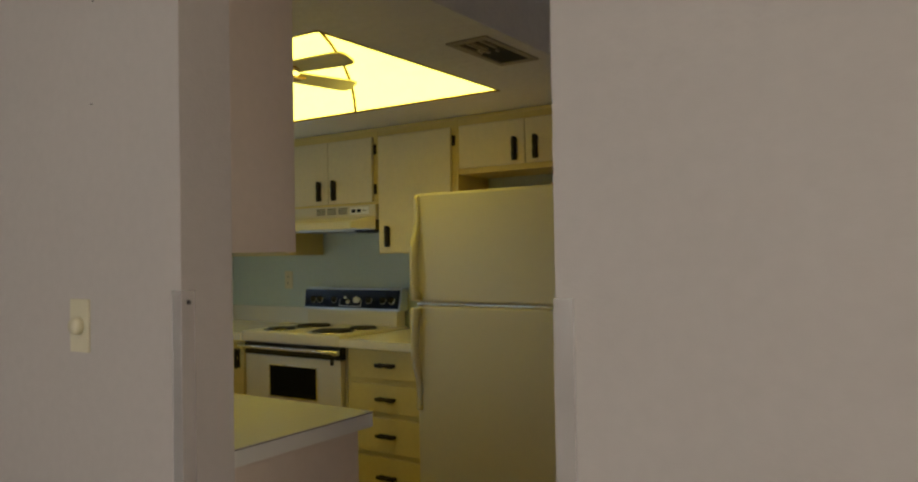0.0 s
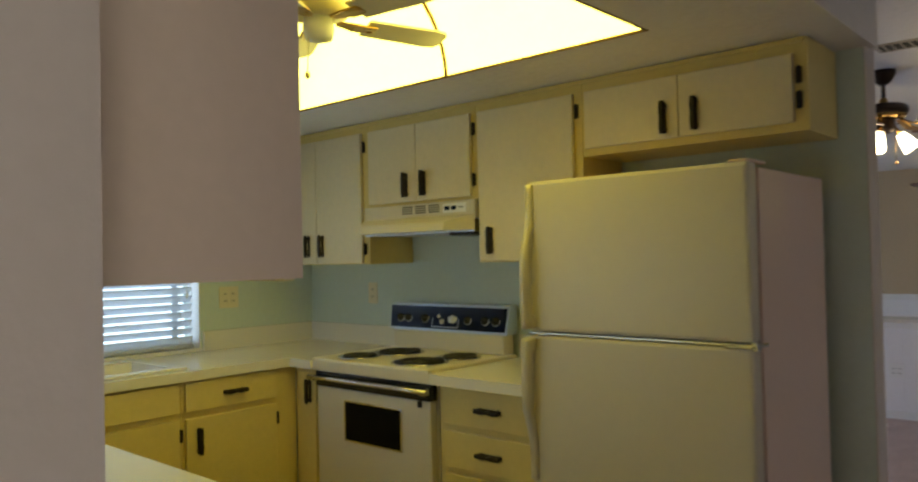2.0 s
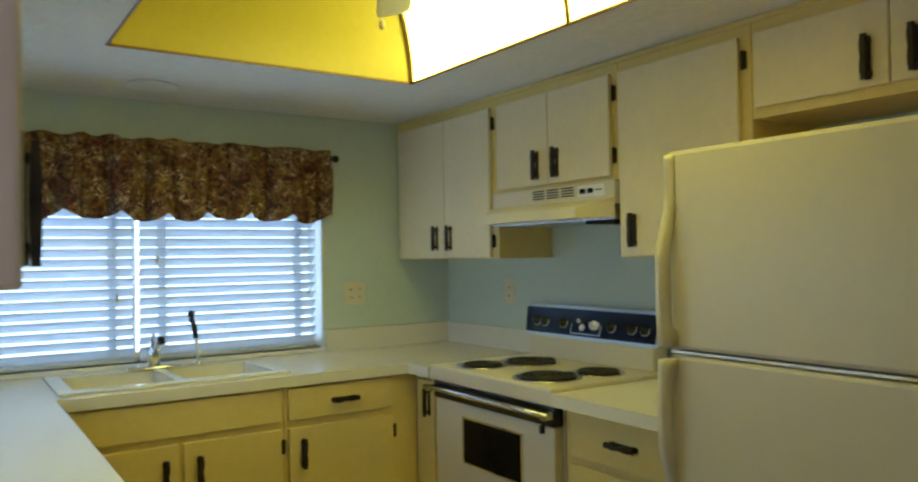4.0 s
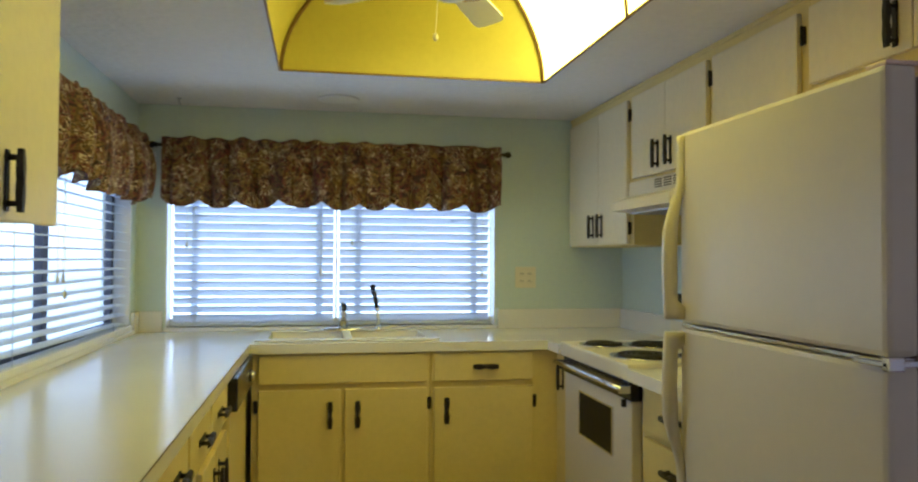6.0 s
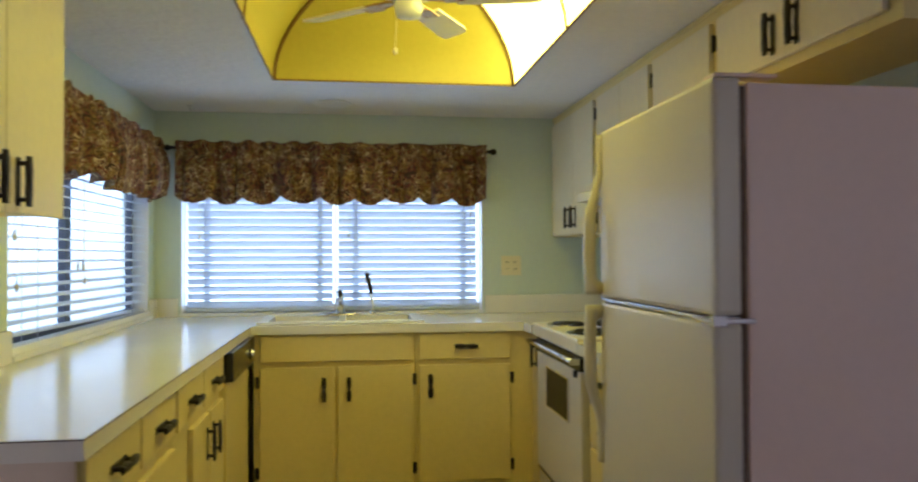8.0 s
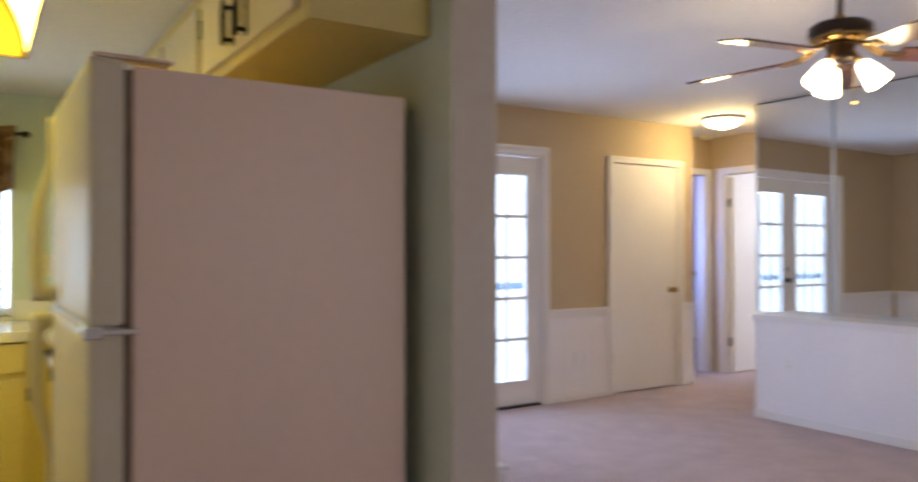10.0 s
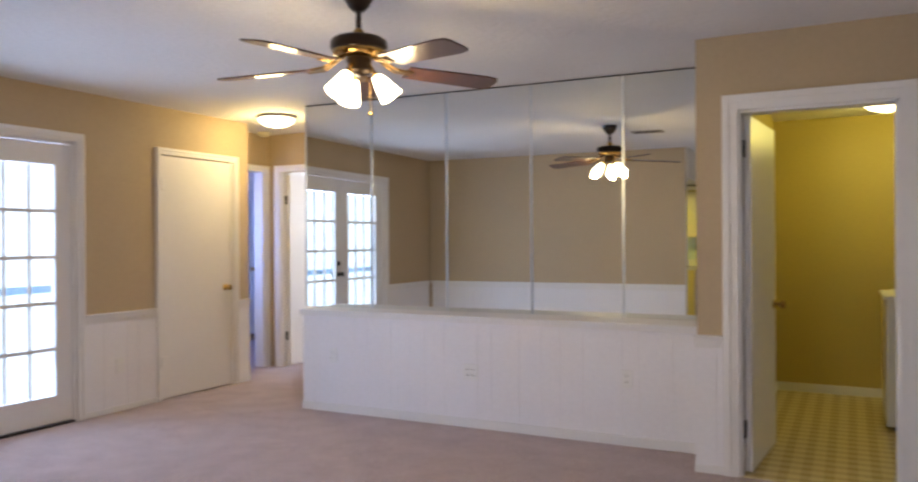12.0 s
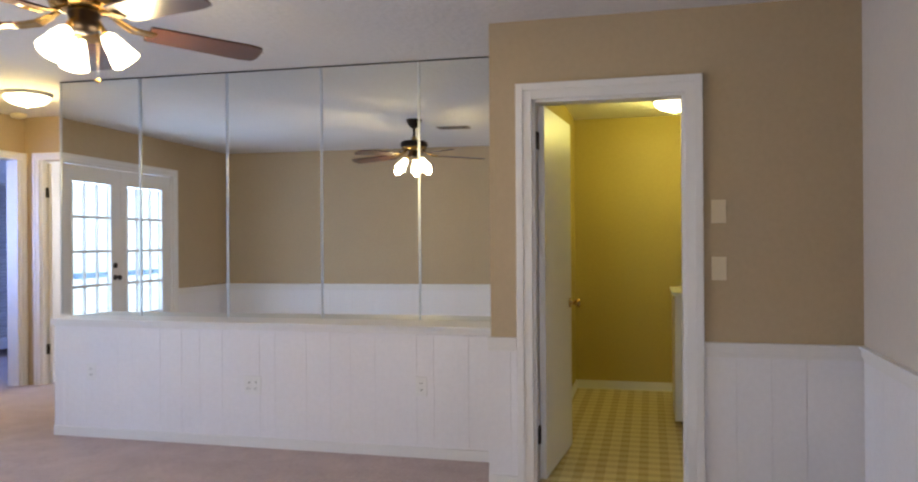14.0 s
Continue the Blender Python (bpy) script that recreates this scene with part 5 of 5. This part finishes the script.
def door_knob(parent, m, mat):
    return part("door_knob", lathe(bmesh.new(), [(0.030, 0), (0.028, 0.006), (0.012, 0.010), (0.011, 0.032), (0.024, 0.042), (0.028, 0.055), (0.022, 0.066), (0.004, 0.070)], m, 20), mat, parent, "round metal knob")


# french doors
X0, X1 = FD[0] + 0.02, FD[1] - 0.02
MID = 2.19
structure("trim_french_jamb", boxes((FD[0], FY + 0.001, 0, FD[0] + 0.02, FY + 0.13, FD[3]), (FD[1] - 0.02, FY + 0.001, 0, FD[1], FY + 0.13, FD[3]), (FD[0], FY + 0.001, FD[3] - 0.02, FD[1], FY + 0.13, FD[3])), M_WHITE, "white painted french door jamb", "trim")
# Dark strip in place of the shaded gap beneath the french doors.
structure("trim_dark_gap", boxes((FD[0] + 0.02, FY - 0.012, 0, FD[1] - 0.02, FY + 0.13, 0.018)), M_IRON, "dark strip standing in for the gap under the doors", "trim", bevel=0.004)
for name, a, b, active in (("door_1", X0, MID - 0.002, False), ("door_2", MID + 0.002, X1, True)):
    d = root(name, ((a + b) / 2, FY + 0.03, 0.014), "white fifteen-lite french door with sheer daylight behind", "french door", kind="structure")
    ga, gb, gz0, gz1 = (2.353, 2.898, 0.215, 1.862) if active else (1.535, 2.085, 0.215, 1.862)
    part("leaf", boxes((a, FY + 0.02, 0.02, ga, FY + 0.062, 2.015), (gb, FY + 0.02, 0.02, b, FY + 0.062, 2.015), (ga, FY + 0.02, 0.02, gb, FY + 0.062, gz0), (ga, FY + 0.02, gz1, gb, FY + 0.062, 2.015)), M_WHITE, d)
    part("glazing_trim", boxes((ga - 0.016, FY + 0.012, gz0 - 0.016, gb + 0.016, FY + 0.022, gz0), (ga - 0.016, FY + 0.012, gz1, gb + 0.016, FY + 0.022, gz1 + 0.016), (ga - 0.016, FY + 0.012, gz0, ga, FY + 0.022, gz1), (gb, FY + 0.012, gz0, gb + 0.016, FY + 0.022, gz1)), M_WHITE, d, bevel=0.003)
    for k in range(1, 5):
        z = gz0 + (gz1 - gz0) * k / 5
        part("muntin", boxes((ga, FY + 0.022, z - 0.012, gb, FY + 0.052, z + 0.012)), M_WHITE, d)
    for k in (1, 2):
        x = ga + (gb - ga) * k / 3
        part("muntin", boxes((x - 0.008, FY + 0.028, gz0, x + 0.008, FY + 0.051, gz1)), M_WHITE, d)
    for r in range(5):
        for c in range(3):
            za, zb = gz0 + (gz1 - gz0) * r / 5, gz0 + (gz1 - gz0) * (r + 1) / 5
            xa, xb = ga + (gb - ga) * c / 3, ga + (gb - ga) * (c + 1) / 3
            p = part("pane", boxes((xa + 0.006, FY + 0.040, za + 0.008, xb - 0.006, FY + 0.043, zb - 0.008)), M_DIMGLASS, d)
            p.visible_shadow = False
    if active:
        door_knob(d, T((2.285, FY + 0.02, 0.94)) @ Matrix.Rotation(math.pi / 2, 4, 'X'), M_IRON)
        part("deadbolt", lathe(bmesh.new(), [(0.028, 0), (0.026, 0.012), (0.010, 0.02)], T((2.285, FY + 0.02, 1.06)) @ Matrix.Rotation(math.pi / 2, 4, 'X'), 20), M_IRON, d)
    for z in (0.3, 1.05, 1.8):
        xx = b - 0.004 if active else a + 0.004
        part("hinge", boxes((xx - 0.012, FY + 0.008, z - 0.045, xx + 0.016, FY + 0.02, z + 0.045)), M_WHITE, d, bevel=0.002)
pr = root("patio_railing", (2.2, 0.80, -0.1), "blue-grey patio railing beyond the doors", "railing")
part("rail", boxes((0.25, 0.80, 0.93, 4.70, 0.82, 0.985)), M_GREENERY, pr)
for x in (0.20, 4.68):
    part("post", boxes((x, 0.79, -0.15, x + 0.05, 0.83, 1.0)), M_GREENERY, pr)

# closet door
d = root("door_3", ((CL[0] + CL[1]) / 2, FY + 0.02, 0), "white flush closet door, closed", "door", kind="structure")
part("leaf", boxes((CL[0] + 0.004, FY + 0.004, 0.012, CL[1] - 0.024, FY + 0.04, CL[3] - 0.006)), M_WHITE, d, bevel=0.002)
part("jamb", boxes((CL[1] - 0.022, FY, 0, CL[1], FY + 0.1, CL[3]), (CL[0], FY + 0.04, 0, CL[1], FY + 0.1, 0.01)), M_WHITE, d)
part("backing", boxes((CL[0], FY + 0.11, 0, CL[1], FY + 0.13, CL[3])), M_DARK, d)
door_knob(d, T((4.562, FY + 0.004, 0.895)) @ Matrix.Rotation(math.pi / 2, 4, 'X'), M_BRASS)
for z in (0.32, 1.78):
    part("hinge", boxes((CL[0] - 0.02, FY - 0.026, z - 0.045, CL[0] + 0.03, FY + 0.002, z + 0.045)), M_WHITE, d, bevel=0.003)

# laundry door, open
d = root("door_4", (LWX + 0.06, -4.045, 0.01), "white flush laundry door standing open", "door", kind="structure")
HP = Vector((LWX + 0.075, -4.045, 0))
LM = T(HP) @ Matrix.Rotation(radians(-4.9), 4, 'Z')
bm = boxes((0.0, -0.035, 0.014, 0.735, 0.0, 1.985))
bmesh.ops.transform(bm, matrix=LM, verts=list(bm.verts))
leaf = part("leaf", bm, M_WHITE, d, bevel=0.002)
for s in (-1, 1):
    door_knob(leaf, LM @ T((0.672, -0.035 if s < 0 else 0.0, 0.893)) @ Matrix.Rotation(-s * math.pi / 2, 4, 'X'), M_BRASS)
for z in (0.25, 1.80):
    bm = boxes((LWX + 0.028, -4.0285 - 0.018, z - 0.045, LWX + 0.098, -4.026 - 0.014, z + 0.045))
    tube(bm, [(LWX + 0.066, -4.046, z - 0.047), (LWX + 0.066, -4.046, z + 0.047)], 0.007, 8)
    part("hinge", bm, M_IRON, d, "dark bronze hinge")

# hall doors
d = root("door_5", (5.66, 0.69, 0.01), "white flush hall door standing open", "door", kind="structure")
part("leaf", boxes((5.665, 0.655, 0.014, 6.38, 0.69, 2.0)), M_WHITE, d, bevel=0.002)
for z in (0.32, 1.74):
    part("hinge", boxes((5.64, 0.684, z - 0.045, 5.70, 0.698, z + 0.045)), M_IRON, d, "dark bronze hinge")
lv = mesh_of("louvre", boxes((-0.235, -0.016, -0.003, 0.235, 0.016, 0.003)), M_WHITE)
for nm, x0, kx in (("door_6", 6.52, 7.06), ("door_7", 7.115, 7.155)):
    d = root(nm, (x0 + 0.29, 2.44, 0.10), "white louvred closet door in the blue-lit bedroom", "louvred door", kind="structure")
    x1 = x0 + 0.585
    part("leaf_frame", boxes((x0, 2.44, 0.10, x0 + 0.06, 2.47, 2.06), (x1 - 0.06, 2.44, 0.10, x1, 2.47, 2.06), (x0 + 0.06, 2.44, 0.10, x1 - 0.06, 2.47, 0.22), (x0 + 0.06, 2.44, 1.97, x1 - 0.06, 2.47, 2.06)), M_WHITE, d, bevel=0.002)
    for k in range(50):
        piece("louvre", lv, d, T((x0 + 0.2925, 2.455, 0.235 + k * 0.0352)) @ Matrix.Rotation(radians(40), 4, 'X'))
    door_knob(d, T((kx, 2.44, 0.95)) @ Matrix.Rotation(math.pi / 2, 4, 'X'), M_BRASS)

# living room fan
FX, FYC, FZ = 2.20, -2.60, 2.05
fan = root("ceiling_fan", (FX, FYC, FZ), "dark bronze ceiling fan with walnut blades and lit glass shades", "ceiling fan")
m = T((FX, FYC, 0))
part("canopy", lathe(bmesh.new(), [(0.070, LC), (0.068, 2.395), (0.045, 2.355), (0.022, 2.335)], m, 24), M_MOTOR, fan)
part("downrod", lathe(bmesh.new(), [(0.012, 2.22), (0.012, 2.35)], m, 12), M_MOTOR, fan)
part("yoke", lathe(bmesh.new(), [(0.03, 2.220), (0.024, 2.247), (0.014, 2.260)], m, 16), M_BRASS, fan)
part("motor", lathe(bmesh.new(), [(0.04, 2.222), (0.106, 2.216), (0.126, 2.202), (0.129, 2.174), (0.122, 2.157)], m, 36), M_MOTOR, fan)
part("motor_band", lathe(bmesh.new(), [(0.122, 2.157), (0.114, 2.140), (0.08, 2.131), (0.05, 2.128)], m, 36), M_BRASS, fan, "polished brass motor band")
part("switch_housing", lathe(bmesh.new(), [(0.055, 2.130), (0.058, 2.115), (0.05, 2.090), (0.06, 2.080), (0.045, 2.055), (0.01, 2.045)], m, 24), M_MOTOR, fan)
lb_, li_ = blade_mesh("blade", 0.66, 0.125, 0.150, M_WOODBLADE, 0.225, -10), iron_mesh("blade_iron", 0.09, 0.25, M_BRASS, 0.04)
FAN_A = (-40, -111, 177, 106, 33)
for a in FAN_A:
    mm = T((FX, FYC, FZ + 0.042)) @ Matrix.Rotation(radians(a), 4, 'Z') @ Matrix.Rotation(radians(2.7), 4, 'Y')
    piece("blade", lb_, fan, mm)
    piece("blade_iron", li_, fan, mm)
SHD = bmesh.new()
lathe(SHD, [(0.028, 0.0), (0.034, -0.012), (0.046, -0.045), (0.057, -0.085), (0.066, -0.112), (0.062, -0.113), (0.052, -0.08), (0.030, -0.02)], Matrix.Identity(4), 24)
bmesh.ops.scale(SHD, vec=(0.80, 0.80, 1.0), verts=list(SHD.verts))
SHD = mesh_of("shade", SHD, M_SHADE)
for a in (-66, 54, 174):
    r = radians(a)
    c = Vector((FX + 0.080 * math.cos(r), FYC + 0.080 * math.sin(r), 2.042))
    mm = T(c) @ Matrix.Rotation(r, 4, 'Z') @ Matrix.Rotation(radians(-36), 4, 'Y')
    arm = part("lamp_arm", tube(bmesh.new(), [(FX, FYC, 2.085), (FX + 0.045 * math.cos(r), FYC + 0.045 * math.sin(r), 2.095), c], 0.011, 8), M_BRASS, fan)
    piece("shade", SHD, arm, mm, "lit frosted glass bell shade")
    bulb("fan_lamp", mm @ Vector((0, 0, -0.138)), 10, WARM, 0.03)
part("pull_chain", lathe(tube(bmesh.new(), [(FX + 0.005, FYC - 0.055, 2.06), (FX + 0.005, FYC - 0.055, 1.875)], 0.0018, 5), [(0.004, 0.006), (0.009, 0.0), (0.009, -0.008), (0.003, -0.012)], T((FX + 0.005, FYC - 0.055, 1.875)), 10), M_BRASS, fan)
part("pull_chain", tube(bmesh.new(), [(FX + 0.02, FYC + 0.03, 2.055), (FX + 0.02, FYC + 0.03, 1.965)], 0.0018, 5), M_BRASS, fan)


def dome(at, label, z, r=0.165):
    d = root("ceiling_dome_light", (*at, z), label, "ceiling light")
    m = T((*at, 0))
    part("base", lathe(bmesh.new(), [(r + 0.012, z), (r + 0.014, z - 0.012), (r, z - 0.024), (r - 0.02, z - 0.026)], m, 36), M_STEEL, d, "brushed metal ring")
    part("bowl", lathe(bmesh.new(), [(r - 0.005, z - 0.024), (r * 0.92, z - 0.05), (r * 0.7, z - 0.078), (r * 0.35, z - 0.094), (0.004, z - 0.098)], m, 36), M_DOME, d, "lit alabaster glass bowl")
    part("finial", lathe(bmesh.new(), [(0.010, z - 0.096), (0.012, z - 0.105), (0.004, z - 0.116)], m, 14), M_STEEL, d)
    return d


dome((4.66, -0.03), "lit alabaster dome light on the hall ceiling", LC)
dome((5.65, -4.81), "lit alabaster dome light on the laundry ceiling", 2.31)
sd = root("smoke_detector", (5.40, 0.80, LC), "small yellowed smoke detector on the hall ceiling", "smoke detector")
part("body", lathe(bmesh.new(), [(0.065, LC), (0.063, LC - 0.025), (0.045, LC - 0.04), (0.002, LC - 0.041)], T((5.40, 0.76, 0)), 24), M_IVORY, sd)
vt = root("ceiling_vent", (2.11, -2.87, LC), "painted ceiling air vent near the fan", "vent")
VX, VY = 1.62, -2.86
part("frame", boxes((VX - 0.09, VY - 0.16, LC - 0.006, VX + 0.09, VY - 0.14, LC), (VX - 0.09, VY + 0.14, LC - 0.006, VX + 0.09, VY + 0.16, LC), (VX - 0.09, VY - 0.14, LC - 0.006, VX - 0.07, VY + 0.14, LC), (VX + 0.07, VY - 0.14, LC - 0.006, VX + 0.09, VY + 0.14, LC)), M_VENT, vt)
part("backing", boxes((VX - 0.07, VY - 0.14, LC - 0.003, VX + 0.07, VY + 0.14, LC - 0.001)), M_DARK, vt)
for k in range(7):
    part("slat", boxes((VX - 0.07, VY - 0.13 + k * 0.04, LC - 0.008, VX + 0.07, VY - 0.122 + k * 0.04, LC - 0.003)), M_VENT, vt)

# Entry window added out of view, for the southern fill lamp.
window("window_3", 'y', SY, -1, -4.6, -3.2, 0.9, 2.0, "added unseen window in the entry room")
# Added out of view, only to carry the lamp for the fridge side.
window("window_6", 'y', SY, -1, 0.0, 1.3, 0.95, 2.0, "added unseen window in the south wall")
window("window_5", 'x', 4.863, -1, 1.2, 2.3, 0.9, 2.0, "white bedroom window")
# Entry window added out of view, for the western fill lamp.
window("window_4", 'x', -6.28, -1, -3.35, -2.15, 0.8, 2.0, "added unseen window in the entry room")

# ---- laundry ----
ws = root("washing_machine", (5.56, -5.12, 0.004), "white enamel washing machine in the laundry", "washing machine")
part("body", boxes((5.235, -5.44, 0.03, 5.90, -4.775, 0.885)), M_WASHER, ws, bevel=0.008)
part("top", boxes((5.225, -5.45, 0.885, 5.91, -4.76, 0.912)), M_WPLASTIC, ws, bevel=0.006)
part("lid", boxes((5.27, -5.30, 0.912, 5.86, -4.83, 0.922)), M_WASHER, ws, bevel=0.003)
part("console", boxes((5.235, -5.47, 0.912, 5.90, -5.36, 1.05)), M_WPLASTIC, ws, bevel=0.01)
for x in (5.27, 5.86):
    for y in (-5.42, -4.84):
        part("foot", lathe(bmesh.new(), [(0.02, 0.004), (0.02, 0.035)], T((x, y, 0)), 10), M_DARK, ws)

# marks on the entry wall
for y, z in ((-2.75, 1.68), (-2.76, 1.9)):
    single("wall_mark", boxes((-2.6772, y, z, -2.676, y + 0.008, z + 0.002)), M_DARK, "small dark scuff on the entry wall", "scuff", at=(-2.6765, y, z))
